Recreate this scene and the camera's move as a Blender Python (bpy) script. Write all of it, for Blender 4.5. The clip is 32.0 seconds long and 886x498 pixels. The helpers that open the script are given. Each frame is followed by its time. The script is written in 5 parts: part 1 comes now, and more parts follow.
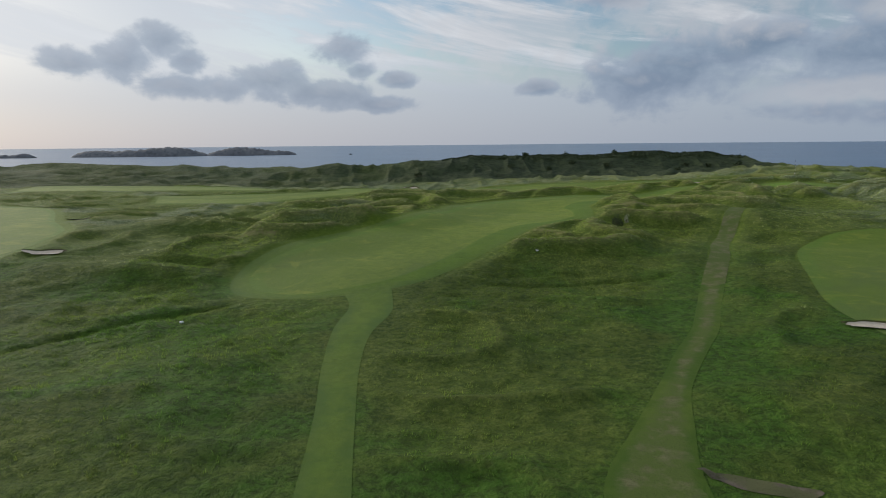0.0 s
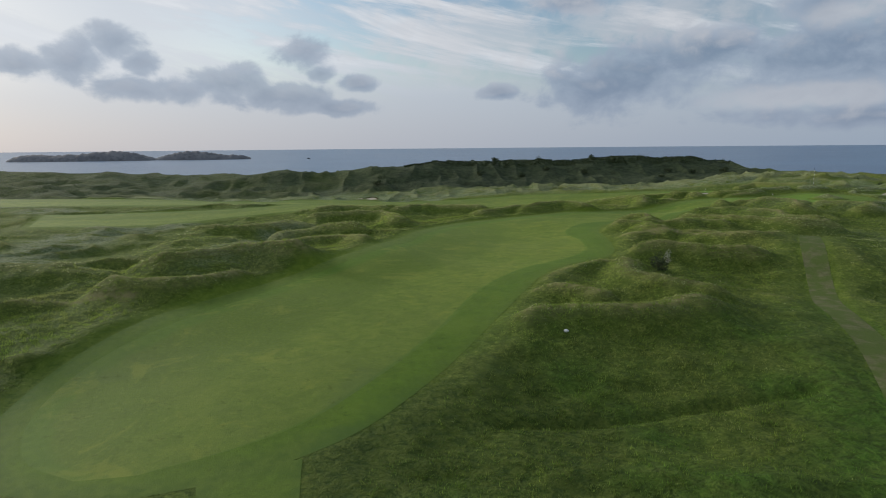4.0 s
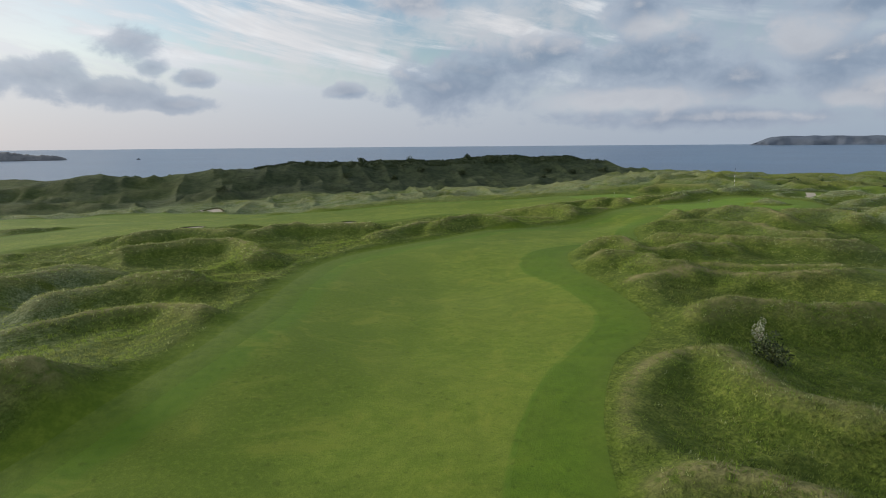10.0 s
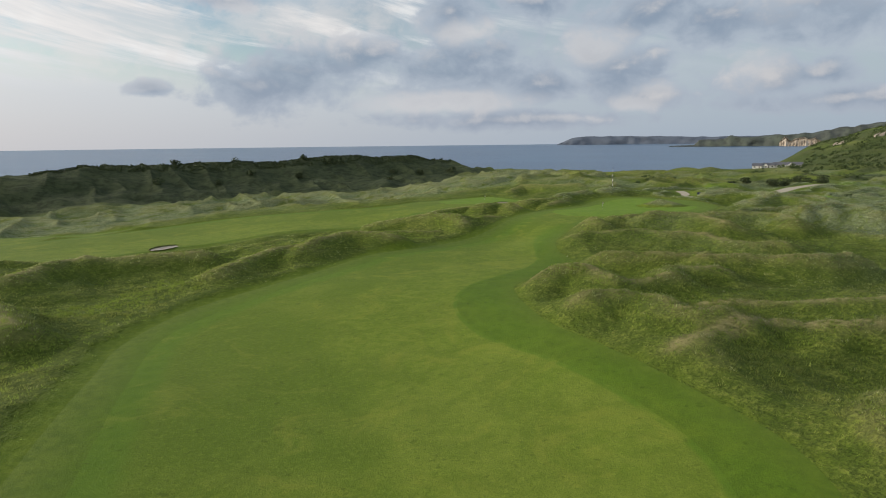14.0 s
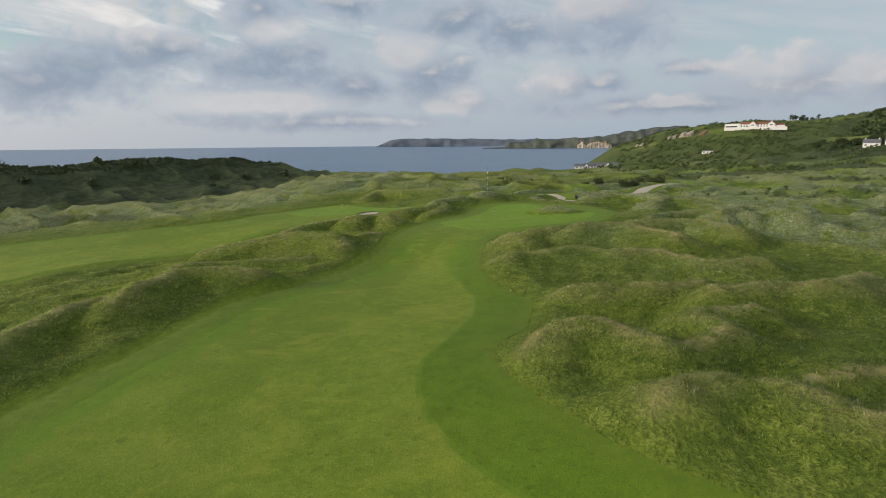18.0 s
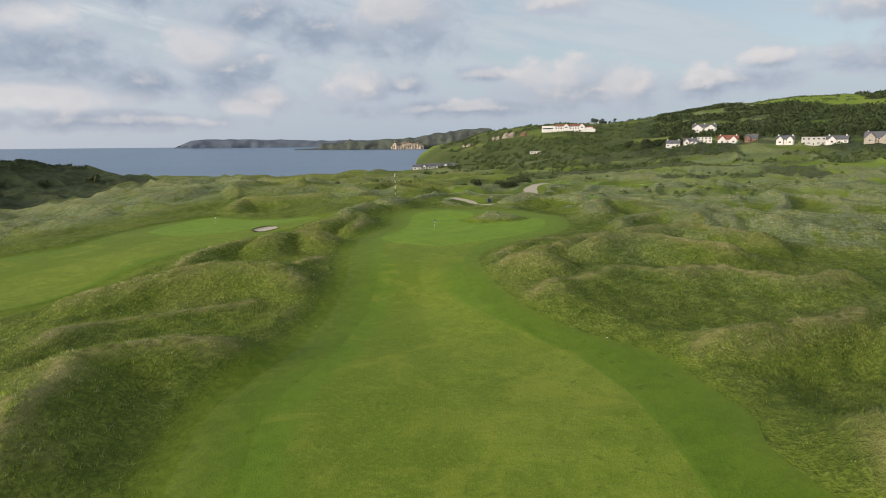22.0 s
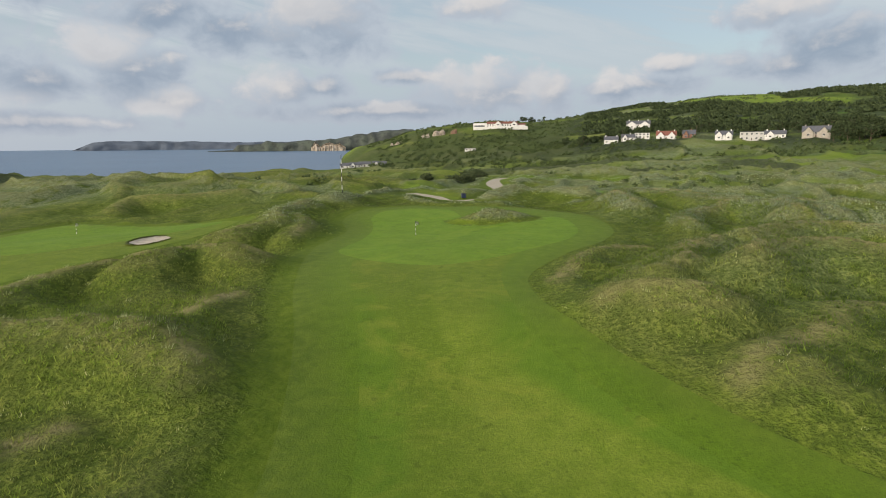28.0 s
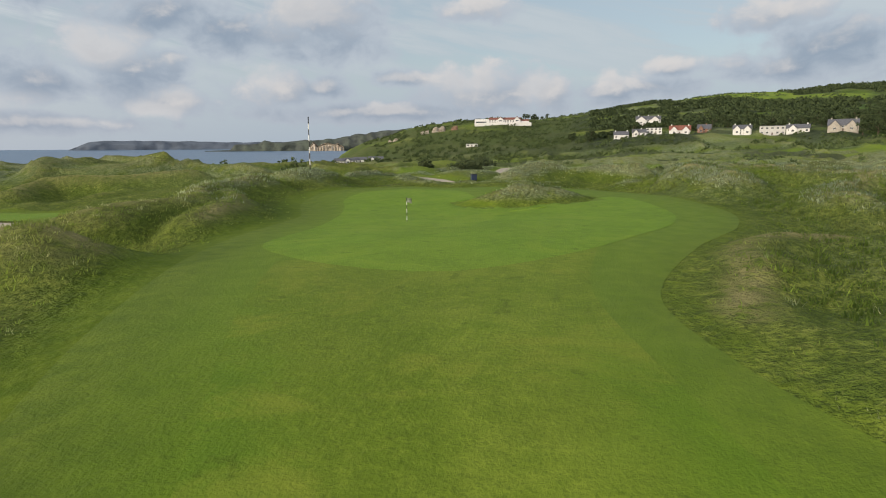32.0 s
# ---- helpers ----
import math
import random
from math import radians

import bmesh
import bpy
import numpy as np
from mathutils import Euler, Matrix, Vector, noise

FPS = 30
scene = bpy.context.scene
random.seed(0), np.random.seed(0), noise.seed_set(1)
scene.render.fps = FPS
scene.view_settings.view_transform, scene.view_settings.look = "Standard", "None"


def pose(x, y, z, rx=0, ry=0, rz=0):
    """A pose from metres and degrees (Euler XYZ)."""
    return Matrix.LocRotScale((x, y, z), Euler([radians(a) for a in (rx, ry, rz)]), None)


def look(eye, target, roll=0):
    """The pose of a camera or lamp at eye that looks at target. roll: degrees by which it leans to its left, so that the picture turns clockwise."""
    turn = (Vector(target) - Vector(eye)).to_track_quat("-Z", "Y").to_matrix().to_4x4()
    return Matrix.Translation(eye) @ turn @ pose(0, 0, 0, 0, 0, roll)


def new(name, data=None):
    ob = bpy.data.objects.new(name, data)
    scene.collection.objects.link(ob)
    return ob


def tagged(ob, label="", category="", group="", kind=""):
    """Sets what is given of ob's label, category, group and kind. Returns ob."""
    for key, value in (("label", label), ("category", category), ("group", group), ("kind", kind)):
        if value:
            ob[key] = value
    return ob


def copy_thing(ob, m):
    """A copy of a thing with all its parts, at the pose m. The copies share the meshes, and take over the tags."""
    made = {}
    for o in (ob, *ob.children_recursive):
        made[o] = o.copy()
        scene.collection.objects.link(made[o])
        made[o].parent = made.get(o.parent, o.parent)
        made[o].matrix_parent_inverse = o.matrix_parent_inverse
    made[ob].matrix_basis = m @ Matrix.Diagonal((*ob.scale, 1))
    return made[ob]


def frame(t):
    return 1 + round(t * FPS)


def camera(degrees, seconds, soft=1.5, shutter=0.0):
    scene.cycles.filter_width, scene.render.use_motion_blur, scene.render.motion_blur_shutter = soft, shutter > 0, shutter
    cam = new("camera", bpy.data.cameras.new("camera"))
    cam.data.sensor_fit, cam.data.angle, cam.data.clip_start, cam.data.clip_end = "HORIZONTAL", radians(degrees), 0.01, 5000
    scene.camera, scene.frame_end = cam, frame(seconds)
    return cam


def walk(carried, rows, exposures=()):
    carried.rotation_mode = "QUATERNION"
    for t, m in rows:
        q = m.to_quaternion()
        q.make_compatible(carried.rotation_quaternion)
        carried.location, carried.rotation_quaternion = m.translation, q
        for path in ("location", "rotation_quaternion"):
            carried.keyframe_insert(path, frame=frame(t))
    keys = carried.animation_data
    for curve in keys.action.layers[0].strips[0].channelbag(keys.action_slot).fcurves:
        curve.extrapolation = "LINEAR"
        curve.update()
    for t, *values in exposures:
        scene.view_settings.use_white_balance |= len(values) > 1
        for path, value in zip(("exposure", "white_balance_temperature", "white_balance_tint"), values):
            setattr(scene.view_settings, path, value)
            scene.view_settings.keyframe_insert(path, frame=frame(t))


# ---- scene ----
GROUND_STEP = 0.8
EXPOSURES = [(0, -0.54, 5900, 7), (3, -0.52, 5900, 7), (7, -0.42, 5980, 7), (11, -0.26, 6200, 8), (14.5, -0.17, 6450, 8), (18, -0.15, 6550, 8), (21, 0.02, 6600, 10), (25, 0.02, 6630, 9), (32, -0.06, 6630, 8)]
cam = camera(71.31, 32.0, soft=1.0)
PATH = [
    (0, pose(-0.00, 0.00, 40.00, 80.28, 0, 0.00) @ pose(0, 0, 0, 0, 0, -0.52)),
    (0.5, pose(-0.02, 7.85, 40.07, 80.35, 0, -0.14) @ pose(0, 0, 0, 0, 0, -0.55)),
    (1, pose(-0.04, 15.63, 40.14, 80.39, 0, -0.44) @ pose(0, 0, 0, 0, 0, -0.56)),
    (1.5, pose(-0.05, 23.19, 40.23, 80.44, 0, -0.79) @ pose(0, 0, 0, 0, 0, -0.56)),
    (2, pose(-0.10, 30.43, 40.32, 80.47, 0, -1.21) @ pose(0, 0, 0, 0, 0, -0.55)),
    (2.5, pose(-0.15, 37.38, 40.41, 80.51, 0, -1.69) @ pose(0, 0, 0, 0, 0, -0.54)),
    (3, pose(-0.18, 44.07, 40.49, 80.55, 0, -2.36) @ pose(0, 0, 0, 0, 0, -0.52)),
    (3.5, pose(-0.18, 50.55, 40.53, 80.56, 0, -2.98) @ pose(0, 0, 0, 0, 0, -0.51)),
    (5.5, pose(-0.00, 73.12, 40.35, 80.66, 0, -5.62) @ pose(0, 0, 0, 0, 0, -0.48)),
    (6, pose(-0.23, 78.50, 40.27, 80.64, 0, -6.72) @ pose(0, 0, 0, 0, 0, -0.49)),
    (6.5, pose(-0.54, 83.78, 40.20, 80.63, 0, -7.99) @ pose(0, 0, 0, 0, 0, -0.49)),
    (7, pose(-0.86, 89.07, 40.13, 80.61, 0, -9.50) @ pose(0, 0, 0, 0, 0, -0.48)),
    (7.5, pose(-1.22, 94.33, 40.08, 80.58, 0, -10.94) @ pose(0, 0, 0, 0, 0, -0.47)),
    (8, pose(-1.59, 99.61, 40.02, 80.56, 0, -12.29) @ pose(0, 0, 0, 0, 0, -0.46)),
    (8.5, pose(-1.97, 104.95, 39.97, 80.52, 0, -13.47) @ pose(0, 0, 0, 0, 0, -0.45)),
    (9, pose(-2.34, 110.35, 39.91, 80.49, 0, -14.60) @ pose(0, 0, 0, 0, 0, -0.44)),
    (9.5, pose(-2.74, 115.87, 39.86, 80.46, 0, -15.84) @ pose(0, 0, 0, 0, 0, -0.44)),
    (10, pose(-3.17, 121.45, 39.81, 80.43, 0, -17.20) @ pose(0, 0, 0, 0, 0, -0.47)),
    (10.5, pose(-3.48, 127.07, 39.76, 80.39, 0, -18.74) @ pose(0, 0, 0, 0, 0, -0.50)),
    (11, pose(-3.53, 132.76, 39.66, 80.35, 0, -20.33) @ pose(0, 0, 0, 0, 0, -0.53)),
    (11.5, pose(-3.25, 138.55, 39.53, 80.33, 0, -22.14) @ pose(0, 0, 0, 0, 0, -0.56)),
    (12, pose(-2.64, 144.40, 39.37, 80.33, 0, -24.32) @ pose(0, 0, 0, 0, 0, -0.60)),
    (12.5, pose(-1.75, 150.25, 39.20, 80.32, 0, -26.42) @ pose(0, 0, 0, 0, 0, -0.64)),
    (13, pose(-0.61, 156.03, 39.04, 80.33, 0, -28.64) @ pose(0, 0, 0, 0, 0, -0.66)),
    (13.5, pose(0.71, 161.59, 38.90, 80.34, 0, -31.09) @ pose(0, 0, 0, 0, 0, -0.67)),
    (14, pose(2.08, 166.93, 38.77, 80.34, 0, -33.31) @ pose(0, 0, 0, 0, 0, -0.66)),
    (14.5, pose(3.47, 172.07, 38.67, 80.33, 0, -35.55) @ pose(0, 0, 0, 0, 0, -0.63)),
    (16.5, pose(9.34, 189.93, 38.16, 80.32, 0, -43.81) @ pose(0, 0, 0, 0, 0, -0.57)),
    (17, pose(11.18, 194.82, 38.06, 80.29, 0, -45.83) @ pose(0, 0, 0, 0, 0, -0.54)),
    (17.5, pose(13.02, 199.82, 37.94, 80.32, 0, -47.84) @ pose(0, 0, 0, 0, 0, -0.54)),
    (18, pose(14.70, 204.92, 37.84, 80.36, 0, -49.94) @ pose(0, 0, 0, 0, 0, -0.56)),
    (18.5, pose(16.19, 210.13, 37.76, 80.38, 0, -52.00) @ pose(0, 0, 0, 0, 0, -0.59)),
    (19, pose(17.48, 215.49, 37.69, 80.41, 0, -54.14) @ pose(0, 0, 0, 0, 0, -0.61)),
    (19.5, pose(18.59, 220.97, 37.62, 80.43, 0, -56.24) @ pose(0, 0, 0, 0, 0, -0.60)),
    (20, pose(19.55, 226.55, 37.53, 80.43, 0, -58.38) @ pose(0, 0, 0, 0, 0, -0.58)),
    (20.5, pose(20.48, 232.06, 37.42, 80.42, 0, -60.56) @ pose(0, 0, 0, 0, 0, -0.55)),
    (21, pose(21.42, 237.33, 37.27, 80.40, 0, -62.77) @ pose(0, 0, 0, 0, 0, -0.53)),
    (21.5, pose(22.58, 242.22, 37.13, 80.37, 0, -65.07) @ pose(0, 0, 0, 0, 0, -0.50)),
    (22, pose(24.07, 246.61, 36.98, 80.33, 0, -67.41) @ pose(0, 0, 0, 0, 0, -0.48)),
    (22.5, pose(25.92, 250.39, 36.82, 80.31, 0, -69.60) @ pose(0, 0, 0, 0, 0, -0.46)),
    (23, pose(28.15, 253.57, 36.66, 80.27, 0, -71.47) @ pose(0, 0, 0, 0, 0, -0.45)),
    (23.5, pose(30.89, 256.41, 36.54, 80.28, 0, -72.90) @ pose(0, 0, 0, 0, 0, -0.45)),
    (24, pose(34.04, 258.98, 36.42, 80.30, 0, -73.86) @ pose(0, 0, 0, 0, 0, -0.47)),
    (24.5, pose(37.49, 261.28, 36.28, 80.33, 0, -74.54) @ pose(0, 0, 0, 0, 0, -0.51)),
    (25, pose(41.11, 263.44, 36.10, 80.37, 0, -74.63) @ pose(0, 0, 0, 0, 0, -0.54)),
    (25.5, pose(44.82, 265.46, 35.88, 80.39, 0, -74.65) @ pose(0, 0, 0, 0, 0, -0.54)),
    (27.5, pose(59.80, 271.79, 32.47, 80.46, 0, -74.63) @ pose(0, 0, 0, 0, 0, -0.63)),
    (28, pose(63.83, 273.18, 31.27, 80.47, 0, -74.62) @ pose(0, 0, 0, 0, 0, -0.62)),
    (28.5, pose(67.93, 274.55, 30.03, 80.46, 0, -74.59) @ pose(0, 0, 0, 0, 0, -0.62)),
    (29, pose(72.15, 275.84, 28.85, 80.47, 0, -74.61) @ pose(0, 0, 0, 0, 0, -0.62)),
    (29.5, pose(76.48, 277.14, 27.81, 80.49, 0, -74.63) @ pose(0, 0, 0, 0, 0, -0.60)),
    (30, pose(80.77, 278.46, 26.88, 80.53, 0, -74.66) @ pose(0, 0, 0, 0, 0, -0.58)),
    (30.5, pose(85.00, 279.68, 26.04, 80.51, 0, -74.67) @ pose(0, 0, 0, 0, 0, -0.53)),
    (31, pose(89.11, 280.91, 25.37, 80.50, 0, -74.70) @ pose(0, 0, 0, 0, 0, -0.49)),
    (31.5, pose(93.26, 282.11, 24.99, 80.56, 0, -74.69) @ pose(0, 0, 0, 0, 0, -0.46)),
    (32, pose(97.39, 283.29, 24.70, 80.62, 0, -74.70) @ pose(0, 0, 0, 0, 0, -0.45)),
]
walk(cam, PATH, EXPOSURES)

# ---- world, sun ----
SUN_AZ, SUN_EL = -50.0, 16.0      # degrees from +y towards +x, and up
world = bpy.data.worlds.new("evening_sky")
scene.world = world
world.use_nodes = True
wn, wl = world.node_tree.nodes, world.node_tree.links
wn.clear()


def wmath(op, a, b=None, c=None, clamp=False):
    n = wn.new("ShaderNodeMath")
    n.operation, n.use_clamp = op, clamp
    for i, v in enumerate((a, b, c)):
        if v is None:
            continue
        if isinstance(v, (int, float)):
            n.inputs[i].default_value = v
        else:
            wl.new(v, n.inputs[i])
    return n.outputs[0]


def wmix(fac, a, b):
    n = wn.new("ShaderNodeMix")
    n.data_type = "RGBA"
    for i, v in ((0, fac), (6, a), (7, b)):
        if isinstance(v, (int, float)):
            n.inputs[i].default_value = v
        elif isinstance(v, tuple):
            n.inputs[i].default_value = (*v, 1)
        else:
            wl.new(v, n.inputs[i])
    return n.outputs[2]


sky = wn.new("ShaderNodeTexSky")
sky.sky_type, sky.sun_disc = "NISHITA", False
sky.sun_elevation, sky.sun_rotation = radians(SUN_EL), radians(SUN_AZ)
sky.air_density, sky.dust_density, sky.ozone_density = 1.0, 1.5, 1.2

tex = wn.new("ShaderNodeTexCoord")
cut = wn.new("ShaderNodeSeparateXYZ")
wl.new(tex.outputs["Generated"], cut.inputs[0])
dx, dy, dz = cut.outputs
bearing = wmath("MULTIPLY", wmath("ARCTAN2", dx, dy), 180 / math.pi)
rise = wmath("MULTIPLY", wmath("ARCSINE", dz), 180 / math.pi)
plan = wn.new("ShaderNodeCombineXYZ")
wl.new(bearing, plan.inputs[0]), wl.new(rise, plan.inputs[1])


def wnoise(vector, scale, detail, rough, stretch=(1, 1, 1), warp=0.0):
    m = wn.new("ShaderNodeMapping")
    wl.new(vector, m.inputs[0])
    m.inputs["Scale"].default_value = stretch
    t = wn.new("ShaderNodeTexNoise")
    wl.new(m.outputs[0], t.inputs["Vector"])
    t.inputs["Scale"].default_value, t.inputs["Detail"].default_value = scale, detail
    t.inputs["Roughness"].default_value, t.inputs["Distortion"].default_value = rough, warp
    return t.outputs["Fac"]


def wspan(v, lo, hi, a=0.0, b=1.0):
    n = wn.new("ShaderNodeMapRange")
    n.interpolation_type = "SMOOTHSTEP"
    wl.new(v, n.inputs[0])
    for k, w in enumerate((lo, hi, a, b)):
        n.inputs[k + 1].default_value = w
    return n.outputs[0]


def cloud_bank(clouds, plan, grow=(1.12, 1.30)):
    """How deep a direction lies inside the nearest of the clouds: bearing, rise, half width, half height."""
    best = None
    for a, e, w, h in clouds:
        n = wn.new("ShaderNodeVectorMath")
        n.operation = "MULTIPLY_ADD"
        wl.new(plan, n.inputs[0])
        w, h = grow[0] * w, grow[1] * h
        n.inputs[1].default_value, n.inputs[2].default_value = (1 / w, 1 / h, 0), (-a / w, -e / h, 0)
        d = wn.new("ShaderNodeVectorMath")
        d.operation = "LENGTH"
        wl.new(n.outputs[0], d.inputs[0])
        best = d.outputs["Value"] if best is None else wmath("SMOOTH_MIN", best, d.outputs["Value"], 0.25)
    return wmath("SUBTRACT", 1.0, best)


GREY_SUN = [(-30.1, 6.3, 2.6, 1.0), (-26.5, 6.9, 2.3, 1.6), (-23.2, 8.4, 2.0, 1.3), (-21.5, 6.8, 1.4, 1.1), (-22.5, 4.9, 2.8, 1.0), (-19.1, 4.8, 2.9, 1.0),
             (-15.0, 5.4, 4.0, 1.4), (-10.3, 4.4, 4.4, 1.2), (-4.9, 3.5, 3.2, 0.7), (-8.6, 8.1, 2.5, 1.4), (-7.2, 6.4, 1.3, 0.8), (-4.0, 5.6, 1.9, 0.7),
             (8.6, 4.8, 1.9, 0.7)]
GREY_MID = [(17.7, 5.0, 5.2, 1.9), (21.8, 6.8, 4.1, 2.0), (26.5, 7.9, 4.0, 1.4), (35.0, 6.2, 7.4, 2.0), (36.5, 7.6, 4.0, 1.8),
            (15.1, 12.1, 2.6, 0.8), (39.4, 2.0, 9.9, 0.7)]
GREY_EAST = [(42.4, 5.1, 3.9, 1.0), (48.6, 6.3, 4.4, 2.2), (52.0, 3.8, 2.9, 0.8), (60.6, 4.9, 3.2, 1.3), (64.0, 5.1, 2.4, 0.8), (56.1, 9.4, 4.3, 1.6),
             (34.4, 11.4, 3.0, 1.6), (51.4, 10.6, 4.5, 1.6), (63.9, 10.3, 5.4, 2.2), (71.3, 6.0, 2.3, 0.6), (78.8, 4.6, 5.8, 1.5), (84.5, 4.4, 2.2, 1.1),
             (89.8, 4.7, 3.4, 0.9), (41.5, 11.8, 3.0, 0.9), (69.4, 3.1, 11.7, 0.7), (94.5, 6.2, 1.9, 0.6), (92.2, 5.0, 4.4, 0.7), (106.2, 7.1, 4.3, 1.8),
             (103.0, 5.9, 4.5, 0.9), (102.2, 9.9, 3.3, 0.9), (78.1, 11.8, 3.2, 0.8)]
PALE = [(47.2, 7.7, 2.8, 1.0), (52.2, 4.0, 2.0, 0.6), (50.6, 3.3, 2.0, 0.5), (59.8, 5.5, 2.2, 0.9), (78.0, 5.5, 4.0, 1.1), (83.4, 5.1, 2.4, 0.9),
        (63.2, 11.4, 3.2, 1.2), (102.2, 10.3, 2.6, 0.6), (78.1, 12.1, 2.4, 0.6), (94.5, 6.6, 1.6, 0.4), (90.0, 5.5, 2.6, 0.5), (34.0, 3.9, 5.5, 0.7),
        (21.0, 10.2, 8.0, 1.3), (6.0, 9.4, 8.1, 2.0), (36.0, 9.6, 2.4, 0.7)]


def clouds_at(shift_bearing, shift_rise):
    """How thick the low clouds are at a place moved by some degrees."""
    n = wn.new("ShaderNodeVectorMath")
    n.operation = "ADD"
    wl.new(plan.outputs[0], n.inputs[0])
    n.inputs[1].default_value = (shift_bearing, shift_rise, 0)
    p = n.outputs[0]
    lumps = wnoise(p, 0.34, 10, 0.56, (1, 1.35, 1), 0.25)
    broad = wnoise(p, 0.13, 3, 0.5, (1, 1.5, 1), 0.1)
    curl = wmath("ADD", wmath("MULTIPLY", wmath("SUBTRACT", lumps, 0.5), 2.1), wmath("MULTIPLY", wmath("SUBTRACT", broad, 0.5), 0.8))
    bank = wmath("MAXIMUM", wmath("MAXIMUM", cloud_bank(GREY_SUN, p, (0.92, 1.02)), cloud_bank(GREY_MID, p)), cloud_bank(GREY_EAST, p, (1.18, 1.45)))
    return wmath("ADD", bank, curl), lumps


thick, puff = clouds_at(0, 0)
above, _ = clouds_at(-0.7, 0.9)
grey = wmath("MULTIPLY", wspan(thick, -0.34, 0.24), wspan(bearing, -12.0, 14.0, 0.80, 1.0))
shine = wmath("MULTIPLY", wspan(wmath("SUBTRACT", thick, above), 0.20, 1.1), grey)
pale = cloud_bank(PALE, plan.outputs[0], (1.2, 1.7))
glow = wspan(wmath("ADD", pale, wmath("MULTIPLY", wmath("SUBTRACT", puff, 0.5), 2.8)), -0.3, 0.7)

# the clear sky, the thin high veil that lies over most of it, and its streaks
up = wmath("MAXIMUM", dz, 0.03)
flat = wn.new("ShaderNodeCombineXYZ")
wl.new(wmath("DIVIDE", dx, up), flat.inputs[0]), wl.new(wmath("DIVIDE", dy, up), flat.inputs[1])
slant = wn.new("ShaderNodeMapping")
wl.new(plan.outputs[0], slant.inputs[0])
slant.inputs["Rotation"].default_value = (0, 0, radians(11))
streak = wnoise(slant.outputs[0], 0.34, 8, 0.60, (0.12, 0.9, 1), 0.35)
patch = wnoise(plan.outputs[0], 0.045, 4, 0.5, (1, 2.0, 1), 0.4)
toward_sun = wspan(bearing, -60.0, 75.0, 1.0, 0.0)
low = wspan(rise, -1.0, 7.5, 1.0, 0.0)
veil_color = wmix(toward_sun, (0.49, 0.56, 0.63), (0.98, 0.95, 0.96))
veil_color = wmix(wmath("MULTIPLY", low, 0.75), veil_color, wmix(toward_sun, (0.40, 0.48, 0.60), (0.80, 0.72, 0.70)))
clear = wn.new("ShaderNodeBackground")
clear.inputs[1].default_value = 0.15
wl.new(sky.outputs[0], clear.inputs[0])
veil = wn.new("ShaderNodeBackground")
wl.new(veil_color, veil.inputs[0])
gap = wmath("MULTIPLY", wmath("MULTIPLY", wspan(patch, 0.30, 0.48), wspan(bearing, 15.0, 55.0, 1.0, 0.35)), wmath("MULTIPLY", wspan(bearing, -24.0, -6.0, 0.1, 1.0), wspan(rise, 3.5, 8.5)))
cover = wmath("SUBTRACT", 0.93, wmath("MULTIPLY", gap, wspan(streak, 0.58, 0.44, 0.0, 0.95)))
# two greys: blue-grey bodies with paler, sunlit edges
body = wmix(wspan(thick, 0.0, 1.0), (0.48, 0.54, 0.63), (0.29, 0.36, 0.47))
body = wmix(wmath("MULTIPLY", low, 0.5), body, (0.40, 0.42, 0.50))
lit = wmix(toward_sun, (0.76, 0.725, 0.715), (0.98, 0.92, 0.90))
dark_part, lit_part = wn.new("ShaderNodeBackground"), wn.new("ShaderNodeBackground")
wl.new(body, dark_part.inputs[0]), wl.new(lit, lit_part.inputs[0])


def wlay(fac, a, b):
    n = wn.new("ShaderNodeMixShader")
    wl.new(fac, n.inputs[0]), wl.new(a, n.inputs[1]), wl.new(b, n.inputs[2])
    return n.outputs[0]


bright = wn.new("ShaderNodeBackground")
bright.inputs[0].default_value = (1.12, 1.08, 1.05, 1)
layer = wlay(cover, clear.outputs[0], veil.outputs[0])
layer = wlay(wmath("MULTIPLY", wspan(streak, 0.46, 0.64, 0, 0.9), wmath("MULTIPLY", wspan(rise, 4.0, 9.0), wspan(bearing, 22.0, 50.0, 1.0, 0.08))), layer, bright.outputs[0])
layer = wlay(wmath("MULTIPLY", grey, 0.90), layer, dark_part.outputs[0])
layer = wlay(wmath("MULTIPLY", shine, wspan(bearing, 10.0, 60.0, 0.22, 0.55)), layer, lit_part.outputs[0])
layer = wlay(wmath("MULTIPLY", glow, 0.52), layer, lit_part.outputs[0])
out = wn.new("ShaderNodeOutputWorld")
wl.new(layer, out.inputs[0])

sun = new("sun", bpy.data.lights.new("sun", "SUN"))
sun.data.energy, sun.data.angle, sun.data.color = 4.2, radians(17), (1.0, 0.86, 0.69)
az, el = radians(SUN_AZ), radians(SUN_EL)
toward = Vector((math.sin(az) * math.cos(el), math.cos(az) * math.cos(el), math.sin(el)))
sun.matrix_world = look(toward * 500, (0, 0, 0))
# ---- the lie of the land ----
SEA = 5.0

